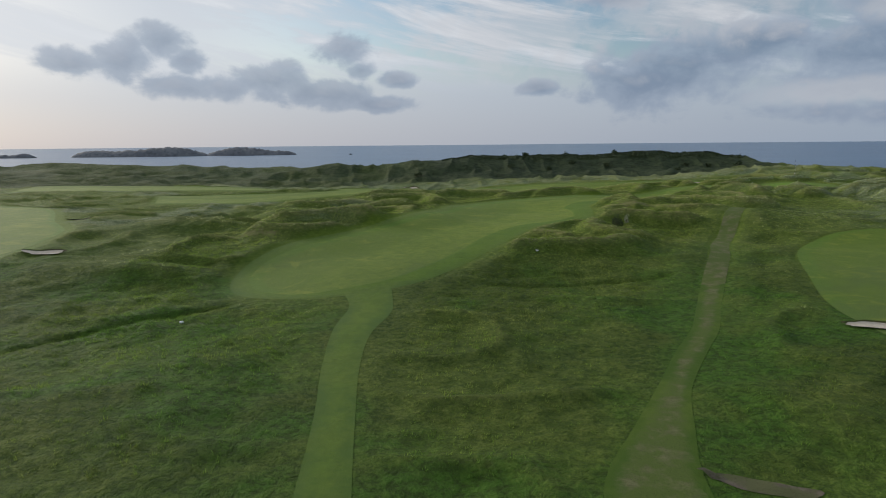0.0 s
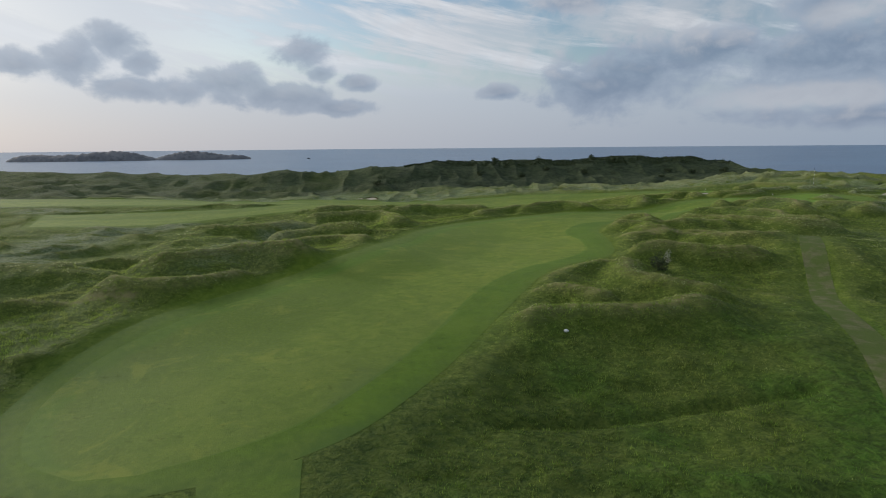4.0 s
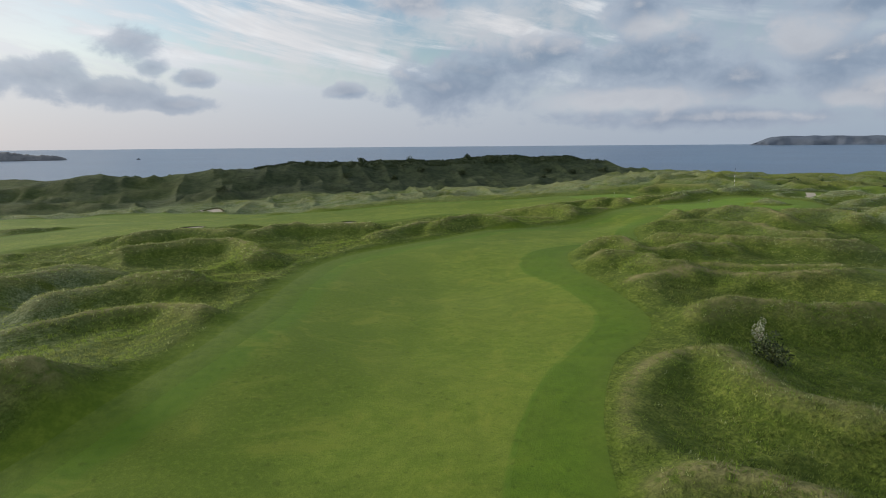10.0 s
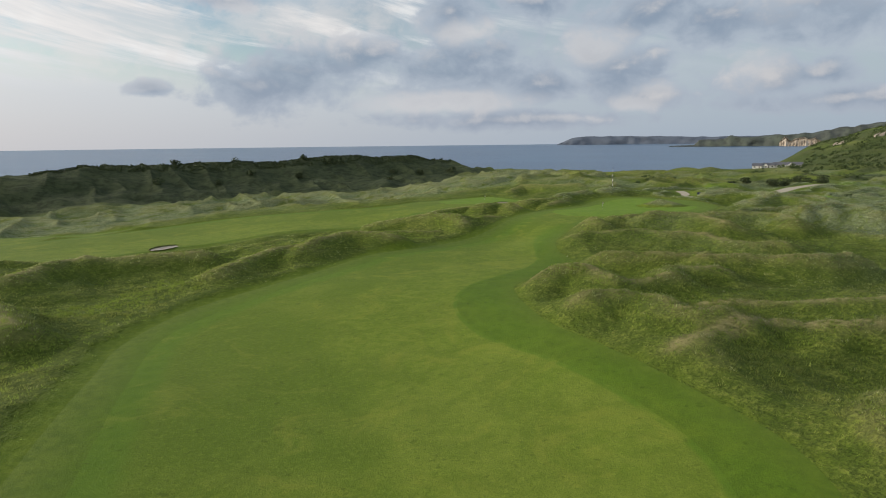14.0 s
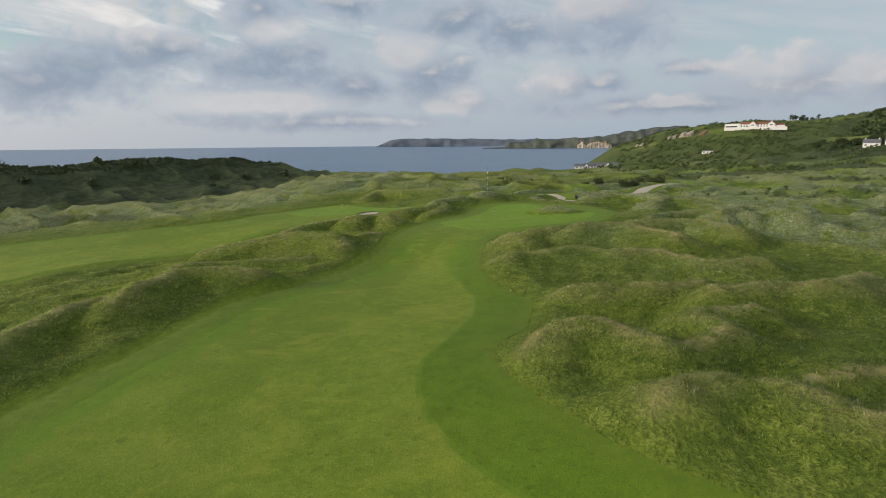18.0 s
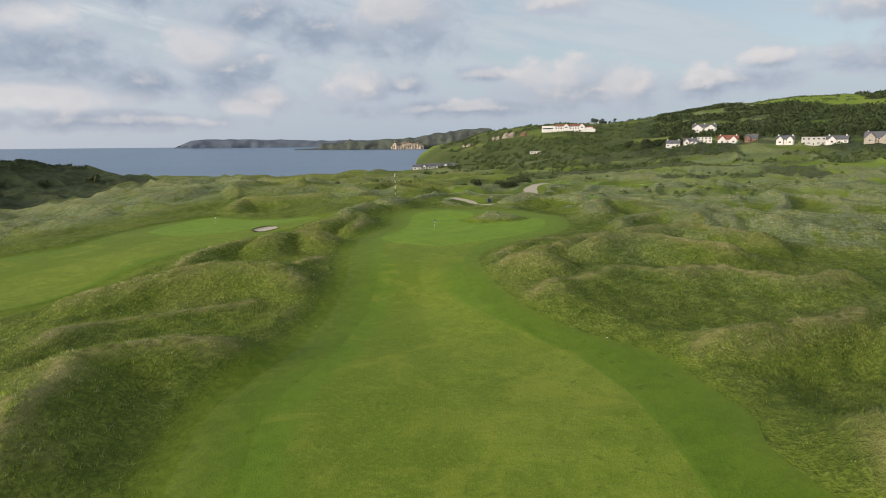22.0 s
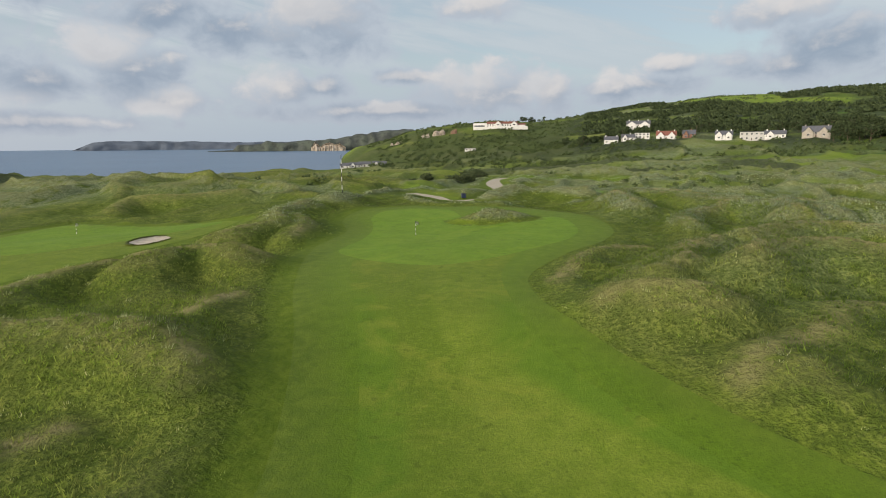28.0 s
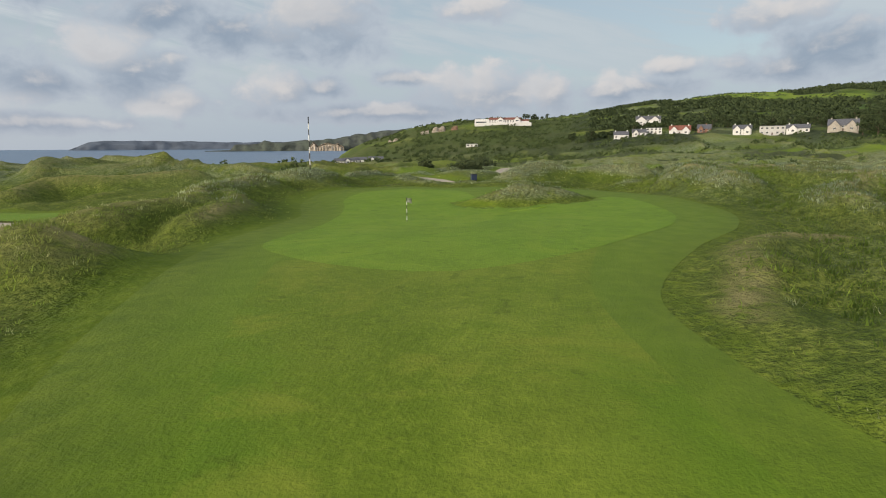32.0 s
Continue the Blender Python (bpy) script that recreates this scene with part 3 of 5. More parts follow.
# ---- materials ----
class Nodes:
    def __init__(self, name):
        self.mat = bpy.data.materials.new(name)
        self.mat.use_nodes = True
        self.n, self.l = self.mat.node_tree.nodes, self.mat.node_tree.links
        self.bsdf = self.n["Principled BSDF"]
        self.geo = self.n.new("ShaderNodeNewGeometry").outputs["Position"]

    def put(self, v, socket):
        if isinstance(v, (int, float)):
            socket.default_value = v
        elif isinstance(v, tuple):
            socket.default_value = (*v, 1) if len(socket.default_value) == 4 else v
        else:
            self.l.new(v, socket)

    def noise(self, scale, detail=3.0, rough=0.55, vector=None, stretch=None, warp=0.0):
        v = vector or self.geo
        if stretch:
            m = self.n.new("ShaderNodeMapping")
            self.l.new(v, m.inputs[0])
            m.inputs["Scale"].default_value = stretch
            v = m.outputs[0]
        t = self.n.new("ShaderNodeTexNoise")
        self.l.new(v, t.inputs["Vector"])
        t.inputs["Scale"].default_value, t.inputs["Detail"].default_value, t.inputs["Roughness"].default_value = scale, detail, rough
        t.inputs["Distortion"].default_value = warp
        return t.outputs["Fac"]

    def span(self, v, lo, hi, a=0.0, b=1.0):
        m = self.n.new("ShaderNodeMapRange")
        m.interpolation_type = "SMOOTHSTEP"
        self.put(v, m.inputs[0])
        for i, w in enumerate((lo, hi, a, b)):
            m.inputs[i + 1].default_value = w
        return m.outputs[0]

    def mix(self, fac, a, b, blend="MIX"):
        m = self.n.new("ShaderNodeMix")
        m.data_type, m.blend_type = "RGBA", blend
        self.put(fac, m.inputs[0]), self.put(a, m.inputs[6]), self.put(b, m.inputs[7])
        return m.outputs[2]

    def math(self, op, a, b=0.0):
        m = self.n.new("ShaderNodeMath")
        m.operation = op
        self.put(a, m.inputs[0]), self.put(b, m.inputs[1])
        return m.outputs[0]

    def attr(self, name):
        a = self.n.new("ShaderNodeAttribute")
        a.attribute_name = name
        return a.outputs["Fac"]

    def near_green(self):
        """Up to 0.8 towards the green, where all the turf is cut alike."""
        s = self.n.new("ShaderNodeSeparateXYZ")
        self.l.new(self.geo, s.inputs[0])
        return self.span(s.outputs[0], 98.0, 126.0, 0.0, 0.75)

    def verge(self):
        """The half-grown grass on both sides of the mown edge."""
        c = self.mix(self.span(self.noise(0.9, 4, 0.65), 0.33, 0.68), (0.076, 0.122, 0.009), (0.118, 0.164, 0.016))
        return self.mix(self.span(self.noise(3.2, 4, 0.7), 0.44, 0.66, 0, 0.4), c, (0.062, 0.098, 0.010))

    def near_start(self):
        """Up to 0.9, in patches, over the darker, greener grass where the walk begins."""
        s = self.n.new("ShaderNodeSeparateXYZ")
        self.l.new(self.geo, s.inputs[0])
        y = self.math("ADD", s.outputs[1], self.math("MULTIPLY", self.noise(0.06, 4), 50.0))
        mottle = self.span(self.noise(0.045, 5, 0.6, warp=0.5), 0.42, 0.58, 0.45, 1.0)
        return self.math("MULTIPLY", self.span(y, 120.0, 195.0, 0.90, 0.0), mottle)

    def bump(self, v, strength, distance):
        b = self.n.new("ShaderNodeBump")
        self.put(v, b.inputs["Height"])
        b.inputs["Strength"].default_value, b.inputs["Distance"].default_value = strength, distance
        self.l.new(b.outputs[0], self.bsdf.inputs["Normal"])

    def done(self, color, rough=0.8, spec=0.2, metal=0.0):
        self.put(color, self.bsdf.inputs["Base Color"])
        self.put(rough, self.bsdf.inputs["Roughness"])
        self.bsdf.inputs["Specular IOR Level"].default_value = spec
        self.bsdf.inputs["Metallic"].default_value = metal
        return self.mat


def plain(name, color, rough=0.7, spec=0.3, scale=3.0, vary=0.25, metal=0.0):
    """A painted or built surface with fine and broad variation."""
    m = Nodes(name)
    a = m.noise(scale, 4)
    b = m.noise(scale * 9, 3)
    low = tuple(c * (1 - vary) for c in color)
    c = m.mix(m.span(a, 0.3, 0.7), low, color)
    c = m.mix(m.span(b, 0.35, 0.75, 0, 0.35), c, tuple(c * (1 - vary * 1.3) for c in color))
    return m.done(c, rough, spec, metal)


def rough_grass():
    m = Nodes("rough_grass")
    big, mid, fine = m.noise(0.05, 4), m.noise(0.35, 4, 0.6), m.noise(3.2, 4, 0.7)
    c = m.mix(m.span(mid, 0.35, 0.68), (0.108, 0.158, 0.020), (0.188, 0.238, 0.040))
    c = m.mix(m.span(big, 0.50, 0.68, 0, 0.45), c, (0.180, 0.200, 0.048))
    dry_lit = m.math("MULTIPLY", m.attr("dry_lit"), m.span(m.noise(0.8, 4, 0.65), 0.28, 0.56))
    silver = m.math("MULTIPLY", m.attr("silver"), m.span(m.noise(0.16, 5, 0.65, stretch=(1, 2.4, 1)), 0.34, 0.54))
    c = m.mix(silver, c, (0.245, 0.288, 0.168))
    tuft = m.noise(1.05, 5, 0.7, warp=0.4)
    c = m.mix(m.span(tuft, 0.40, 0.56, 0.48, 0.0), c, (0.050, 0.086, 0.012))
    c = m.mix(m.span(tuft, 0.55, 0.72, 0.0, 0.55), c, (0.300, 0.320, 0.085))
    c = m.mix(m.span(fine, 0.44, 0.60, 0, 0.75), c, (0.058, 0.088, 0.014))
    c = m.mix(m.span(m.noise(5.5, 2), 0.64, 0.72, 0, 0.25), c, (0.22, 0.22, 0.10))
    # lightens the crests: straw grass, plus the light that tops catch
    c = m.mix(dry_lit, c, (0.300, 0.275, 0.120))
    short = m.math("MULTIPLY", m.attr("semi"), m.span(m.math("ADD", m.attr("semi"), m.noise(0.45, 5, 0.65)), 0.75, 1.25, 0.15, 1.0))
    c = m.mix(short, c, m.verge())
    c = m.mix(m.near_start(), c, m.mix(m.span(tuft, 0.35, 0.62), (0.034, 0.066, 0.009), m.mix(m.span(m.noise(0.035, 4), 0.46, 0.58), (0.088, 0.122, 0.020), (0.066, 0.150, 0.015))))
    c = m.mix(m.attr("field"), c, m.mix(m.span(m.noise(0.03, 3), 0.4, 0.6), (0.132, 0.205, 0.026), (0.178, 0.238, 0.036)))
    brush = m.mix(m.span(m.noise(0.22, 6, 0.7), 0.38, 0.62), (0.027, 0.040, 0.018), (0.060, 0.078, 0.036))
    c = m.mix(m.attr("scrub"), c, brush)
    m.bump(m.math("MULTIPLY", m.math("ADD", m.math("MULTIPLY", fine, 0.5), m.math("ADD", mid, tuft)), m.math("SUBTRACT", 1.0, m.math("MULTIPLY", short, 0.9))), 1.0, 0.9)
    return m.done(c, 0.9, 0.12)


def mown_grass(name, light, dark, patch, across=False, rim=None):
    m = Nodes(name)
    big, mid, fine = m.noise(0.09, 3), m.noise(0.7, 4, 0.6), m.noise(7.0, 3, 0.7)
    c = m.mix(m.span(mid, 0.3, 0.7), dark, light)
    if across:
        c = m.mix(m.span(m.math("ADD", m.attr("across"), m.math("MULTIPLY", m.noise(0.06, 3), 0.16)), 0.53, 0.63, 0.0, 0.95), tuple(v * 0.92 for v in dark), c)
    c = m.mix(m.span(big, 0.45, 0.68, 0, 0.5), c, patch)
    c = m.mix(m.span(m.noise(0.22, 5, 0.65, warp=0.6), 0.42, 0.62, 0, 0.45), c, tuple(v * 0.78 for v in dark))
    c = m.mix(m.span(m.noise(2.4, 4, 0.7), 0.45, 0.70, 0, 0.40), c, tuple(v * 1.25 for v in light))
    c = m.mix(m.span(fine, 0.46, 0.70, 0, 0.5), c, tuple(v * 0.6 for v in dark))
    c = m.mix(m.span(m.noise(1.1, 2), 0.68, 0.74, 0, 0.35), c, tuple(v * 0.45 for v in dark))
    if across:
        turf = m.mix(m.span(mid, 0.3, 0.7), (0.078, 0.142, 0.007), (0.100, 0.168, 0.010))
        soft = m.math("MULTIPLY", m.attr("soft"), m.math("SUBTRACT", 1.0, m.near_green()))
        c = m.mix(m.span(m.math("ADD", soft, m.math("MULTIPLY", m.noise(0.35, 5, 0.65), 0.8)), 0.55, 1.05), c, turf)
    if across:
        c = m.mix(m.math("MULTIPLY", m.near_start(), 0.8), c, (0.084, 0.124, 0.027))
    # trodden and worn places
    c = m.mix(m.span(m.noise(0.13, 6, 0.7, warp=0.8), 0.52, 0.66, 0, 0.45), c, tuple(v * w for v, w in zip(light, (1.25, 1.08, 1.25))))
    c = m.mix(m.span(m.noise(0.9, 3, 0.6), 0.63, 0.70, 0, 0.5), c, tuple(v * 0.55 for v in dark))
    if rim:
        # the outer metres grow out into the rough
        c = m.mix(m.near_green(), c, m.mix(m.span(mid, 0.3, 0.7), (0.094, 0.155, 0.011), (0.130, 0.192, 0.019)))
        edge = m.math("ADD", m.attr("rim"), m.math("MULTIPLY", m.noise(0.45, 5, 0.65), 5.0))
        wild = m.verge()
        wild = m.mix(m.near_start(), wild, (0.056, 0.106, 0.013))
        c = m.mix(m.span(edge, rim[0], rim[1], 1.0, 0.0), c, wild)
    m.bump(m.math("ADD", fine, m.noise(1.8, 4, 0.65)), 0.5, 0.10)
    return m.done(c, 0.85, 0.2)


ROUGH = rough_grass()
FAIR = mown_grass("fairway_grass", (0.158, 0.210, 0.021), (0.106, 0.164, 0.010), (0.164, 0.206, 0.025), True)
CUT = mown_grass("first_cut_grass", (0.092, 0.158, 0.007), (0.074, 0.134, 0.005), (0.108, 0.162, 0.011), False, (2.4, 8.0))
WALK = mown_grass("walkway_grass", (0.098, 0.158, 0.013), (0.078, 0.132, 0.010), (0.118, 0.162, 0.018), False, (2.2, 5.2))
PUTT = mown_grass("green_grass", (0.140, 0.235, 0.018), (0.114, 0.202, 0.013), (0.158, 0.232, 0.023))


def water():
    m = Nodes("sea_water")
    m.bump(m.math("ADD", m.noise(0.05, 4, 0.6, stretch=(1, 2.2, 1)), m.math("MULTIPLY", m.noise(0.4, 3), 0.4)), 0.45, 2.0)
    c = m.mix(m.span(m.noise(0.004, 4), 0.4, 0.65), (0.036, 0.092, 0.185), (0.050, 0.118, 0.215))
    return m.done(c, 0.32, 0.5)


def sand():
    m = Nodes("bunker_sand")
    c = m.mix(m.span(m.noise(1.6, 4), 0.35, 0.7), (0.42, 0.36, 0.28), (0.56, 0.50, 0.41))
    m.bump(m.noise(9, 3), 0.4, 0.05)
    return m.done(c, 0.9, 0.2)


def dirt(name, light, dark, grass, soft=False):
    m = Nodes(name)
    c = m.mix(m.span(m.noise(0.9, 5, 0.65), 0.35, 0.65), dark, light)
    c = m.mix(m.span(m.noise(0.35, 4, 0.6), 0.36, 0.56), c, grass)
    c = m.mix(m.span(m.noise(6, 3), 0.55, 0.72, 0, 0.5), c, tuple(v * 0.5 for v in dark))
    if soft:
        edge = m.math("ADD", m.attr("rim"), m.math("MULTIPLY", m.noise(0.8, 5, 0.65), 2.2))
        turf = m.mix(m.span(m.noise(0.35, 4, 0.6), 0.35, 0.68), (0.085, 0.122, 0.018), (0.135, 0.170, 0.032))
        turf = m.mix(m.near_start(), turf, (0.050, 0.092, 0.013))
        c = m.mix(m.span(edge, 1.5, 2.7, 1.0, 0.0), c, turf)
    m.bump(m.noise(4, 4), 0.6, 0.12)
    return m.done(c, 0.95, 0.1)


def blades(name, low, high, tip):
    """Grass clumps: each clump its own shade."""
    m = Nodes(name)
    r = m.n.new("ShaderNodeNewGeometry").outputs["Random Per Island"]
    c = m.mix(r, low, high)
    c = m.mix(m.span(m.noise(0.10, 3), 0.45, 0.62, 0, 0.6), c, tip)
    n = m.n.new("ShaderNodeAttribute")
    n.attribute_name = "lie"
    m.l.new(n.outputs["Vector"], m.bsdf.inputs["Normal"])
    c = m.mix(m.near_start(), c, m.mix(r, (0.036, 0.074, 0.010), m.mix(m.span(m.noise(0.035, 4), 0.46, 0.58), (0.094, 0.128, 0.024), (0.076, 0.160, 0.020))))
    mat = m.done(c, 0.85, 0.1)
    # thin blades let light through from behind
    thin, both, turn = m.n.new("ShaderNodeBsdfTranslucent"), m.n.new("ShaderNodeAddShader"), m.n.new("ShaderNodeVectorMath")
    turn.operation = "SCALE"
    turn.inputs["Scale"].default_value = -1.0
    m.l.new(n.outputs["Vector"], turn.inputs[0])
    m.l.new(c, thin.inputs["Color"]), m.l.new(turn.outputs[0], thin.inputs["Normal"])
    m.l.new(m.bsdf.outputs[0], both.inputs[0]), m.l.new(thin.outputs[0], both.inputs[1])
    m.l.new(both.outputs[0], m.n["Material Output"].inputs[0])
    return mat


def leaves(name, low, high):
    m = Nodes(name)
    r = m.n.new("ShaderNodeNewGeometry").outputs["Random Per Island"]
    c = m.mix(r, low, high)
    return m.done(m.mix(m.span(m.noise(0.8, 3), 0.4, 0.6, 0, 0.5), c, low), 0.8, 0.2)


def rock(name, light, dark, scale=0.05):
    m = Nodes(name)
    n = m.noise(scale, 6, 0.65, stretch=(1, 1, 0.35))
    c = m.mix(m.span(n, 0.36, 0.64), dark, light)
    c = m.mix(m.span(m.noise(scale * 4, 4), 0.45, 0.7, 0, 0.6), c, tuple(v * 0.55 for v in dark))
    m.bump(n, 1.0, 4.0)
    return m.done(c, 0.9, 0.15)


WATER = water()
SAND = sand()
EARTH = dirt("track_earth", (0.142, 0.142, 0.068), (0.100, 0.108, 0.045), (0.082, 0.112, 0.026), True)
MUD = dirt("bare_mud", (0.150, 0.125, 0.095), (0.095, 0.080, 0.058), (0.095, 0.100, 0.045))
GRAVEL = dirt("path_gravel", (0.46, 0.41, 0.34), (0.34, 0.30, 0.25), (0.40, 0.36, 0.29))
TURF_FACE = dirt("cut_turf", (0.095, 0.090, 0.040), (0.055, 0.052, 0.024), (0.080, 0.100, 0.026))
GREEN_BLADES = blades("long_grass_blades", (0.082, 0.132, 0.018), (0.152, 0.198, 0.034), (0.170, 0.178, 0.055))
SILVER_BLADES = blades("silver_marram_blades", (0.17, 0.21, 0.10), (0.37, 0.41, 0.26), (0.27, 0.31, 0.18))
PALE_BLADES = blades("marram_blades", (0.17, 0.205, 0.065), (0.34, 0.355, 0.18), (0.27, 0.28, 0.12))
DARK_LEAF = leaves("gorse_leaves", (0.034, 0.050, 0.022), (0.085, 0.108, 0.044))
HILL_LEAF = leaves("hill_scrub_leaves", (0.050, 0.076, 0.028), (0.110, 0.145, 0.050))
TREE_LEAF = leaves("tree_leaves", (0.026, 0.042, 0.017), (0.064, 0.086, 0.032))
FLUFF = leaves("pale_seed_heads", (0.34, 0.36, 0.24), (0.55, 0.55, 0.42))
BARK = plain("bark", (0.10, 0.08, 0.06), 0.9, 0.1)
WHITE = plain("white_render", (0.66, 0.66, 0.65), 0.75, 0.25, 0.6, 0.10)
GREY_WALL = plain("grey_render", (0.48, 0.48, 0.47), 0.8, 0.2, 0.6, 0.15)
STONE_WALL = plain("stone_wall", (0.42, 0.39, 0.34), 0.9, 0.2, 0.8, 0.3)
BRICK_WALL = plain("brown_brick", (0.26, 0.15, 0.11), 0.9, 0.2, 0.8, 0.3)
SLATE = plain("slate_roof", (0.115, 0.12, 0.14), 0.6, 0.35, 0.8, 0.3)
RED_TILE = plain("red_roof_tiles", (0.25, 0.105, 0.08), 0.8, 0.2, 0.8, 0.3)
GLASS = plain("window_glass", (0.035, 0.045, 0.055), 0.12, 0.6, 0.5, 0.2)
FRAME = plain("window_frame", (0.75, 0.75, 0.74), 0.5, 0.3)
DOOR = plain("door_paint", (0.10, 0.07, 0.06), 0.5, 0.3)
BLACK = plain("black_paint", (0.018, 0.018, 0.020), 0.45, 0.35)
POLE_WHITE = plain("white_paint", (0.80, 0.80, 0.78), 0.45, 0.35)
BIN_BLUE = plain("dark_blue_plastic", (0.030, 0.045, 0.10), 0.4, 0.4)
CHALK = rock("chalk_rock", (0.52, 0.46, 0.38), (0.24, 0.20, 0.15), 0.08)
RED_ROCK = rock("red_rock", (0.34, 0.20, 0.13), (0.20, 0.12, 0.08), 0.08)
BASALT = rock("dark_cliff_rock", (0.092, 0.110, 0.088), (0.060, 0.068, 0.066), 0.010)
# the blue of distant haze is mixed into the headland's rock colour
HAZY_CAPE_ROCK = rock("hazy_headland_rock", (0.120, 0.145, 0.185), (0.098, 0.120, 0.158), 0.003)
# skerries lightened and blued in their colour for haze over the sea
HAZY_SKERRY = rock("hazy_skerry_rock", (0.190, 0.195, 0.205), (0.130, 0.136, 0.150), 0.02)


# ---- meshes ----
def mesh_object(name, verts, faces, material, parent=None, smooth_faces=True, **tags):
    me = bpy.data.meshes.new(name)
    if isinstance(faces, np.ndarray):
        v, f = np.asarray(verts, np.float32), np.asarray(faces, np.int32)
        me.vertices.add(len(v)), me.loops.add(f.size), me.polygons.add(len(f))
        me.vertices.foreach_set("co", v.ravel())
        me.loops.foreach_set("vertex_index", f.ravel())
        me.polygons.foreach_set("loop_start", np.arange(0, f.size, f.shape[1], dtype=np.int32))
        me.polygons.foreach_set("loop_total", np.full(len(f), f.shape[1], np.int32))
        me.update(calc_edges=True)
    else:
        me.from_pydata([tuple(v) for v in verts], [], faces)
    me.materials.append(material)
    if smooth_faces:
        me.shade_smooth()
    ob = new(name, me)
    if parent:
        ob.parent = parent
    return tagged(ob, **tags)


def quick_mesh(name, verts, sides, material, parent=None, smooth_faces=False, **tags):
    """A mesh of many loose triangles or quads: verts in order, sides to a face."""
    me = bpy.data.meshes.new(name)
    v = np.ascontiguousarray(verts, np.float32).reshape(-1, 3)
    n = len(v)
    me.vertices.add(n), me.loops.add(n), me.polygons.add(n // sides)
    me.vertices.foreach_set("co", v.ravel())
    me.loops.foreach_set("vertex_index", np.arange(n, dtype=np.int32))
    me.polygons.foreach_set("loop_start", np.arange(0, n, sides, dtype=np.int32))
    me.polygons.foreach_set("loop_total", np.full(n // sides, sides, np.int32))
    me.update(calc_edges=True)
    me.materials.append(material)
    ob = new(name, me)
    if parent:
        ob.parent = parent
    return tagged(ob, **tags)


def grid_faces(rows, cols):
    i = np.arange(rows * cols).reshape(rows, cols)
    return np.stack([i[:-1, :-1], i[:-1, 1:], i[1:, 1:], i[1:, :-1]], -1).reshape(-1, 4)


def spread(lo, hi, step_near, end_lo, end_hi, grow):
    mid = list(np.arange(lo, hi, step_near))
    a, d = hi, step_near
    while a < end_hi:
        mid.append(a)
        d *= grow
        a += d
    mid.append(end_hi)
    a, d, left = lo, step_near, []
    while a > end_lo:
        d *= grow
        a -= d
        left.append(max(a, end_lo))
    return np.array(left[::-1] + mid)


# the ground: one sheet, fine where the camera passes
gx, gy = spread(-75, 240, GROUND_STEP, -4700, 4700, 1.028), spread(34, 345, GROUND_STEP, -4700, 4700, 1.028)
X, Y = np.meshgrid(gx, gy)
CUT_GRID = mown(X, Y)
LIE_GRID = relief(X, Y, CUT_GRID)
Z_GRID = height(X, Y, CUT_GRID, LIE_GRID)
ground = mesh_object("ground", np.stack([X, Y, Z_GRID], -1).reshape(-1, 3), grid_faces(len(gy), len(gx)), ROUGH,
                     label="rolling links dunes under long rough grass", category="ground", kind="structure")


def read(grid, x, y):
    """The value of a grid of the ground sheet at any place."""
    x, y = np.asarray(x, float), np.asarray(y, float)
    i, j = np.clip(np.searchsorted(gx, x) - 1, 0, len(gx) - 2), np.clip(np.searchsorted(gy, y) - 1, 0, len(gy) - 2)
    a, b = (x - gx[i]) / (gx[i + 1] - gx[i]), (y - gy[j]) / (gy[j + 1] - gy[j])
    return (grid[j, i] * (1 - a) + grid[j, i + 1] * a) * (1 - b) + (grid[j + 1, i] * (1 - a) + grid[j + 1, i + 1] * a) * b


def level_at(x, y):
    return read(Z_GRID, x, y)


def mark(ob, name, values):
    """What grows where, as an attribute of the sheet."""
    at = ob.data.attributes.new(name, "FLOAT", "POINT")
    at.data.foreach_set("value", np.ascontiguousarray(values, np.float32).ravel())


def blurred(grid, reach):
    """The mean of a grid over some cells each way."""
    for axis in (0, 1):
        n = grid.shape[axis]
        run = np.concatenate([np.zeros_like(np.take(grid, [0], axis)), np.cumsum(grid, axis)], axis)
        hi, lo = np.minimum(np.arange(n) + reach + 1, n), np.maximum(np.arange(n) - reach, 0)
        width = (hi - lo).reshape((-1, 1) if axis == 0 else (1, -1))
        grid = (np.take(run, hi, axis) - np.take(run, lo, axis)) / width
    return grid


r_hill = np.hypot(X - 97, Y - 283)
b_hill = np.degrees(np.arctan2(X - 97, Y - 283))
n1, n2 = grain(X, Y, 60, 51), grain(X, Y, 23, 53)
on_hill = step(480, 600, r_hill) * (b_hill > 50) * (b_hill < 170)
base = np.interp(X, [-330, -240, -197, -136, -65, 17, 101, 183, 240, 300], [372, 384, 420, 448, 477, 497, 493, 488, 500, 540])
scrub = step(-6, 14, Y - base + 12 * n2) * step(330, 270, X) * np.interp(X, [-60, 0], [0.72, 1.0])
scrub = np.maximum(scrub, 0.85 * step(0.2, 0.5, lump(X, Y, -98, 556, 34, 26, 0, 1) + 0.1 * n2))
scrub = np.maximum(scrub, 0.55 * step(525, 548, Y + 12 * n2) * (X < 0))
scrub = np.maximum(scrub, on_hill * step(-0.25, 0.15, n1 + 0.5 * n2 + 0.4 * step(560, 700, r_hill) * step(1150, 950, r_hill)) * step(1500, 1300, r_hill) * (0.6 + 0.4 * step(84, 89, b_hill)))
scrub = np.maximum(scrub, 0.75 * step(0.35, 0.6, grain(X, Y, 38, 57)) * step(250, 420, X) * (Y < 420))
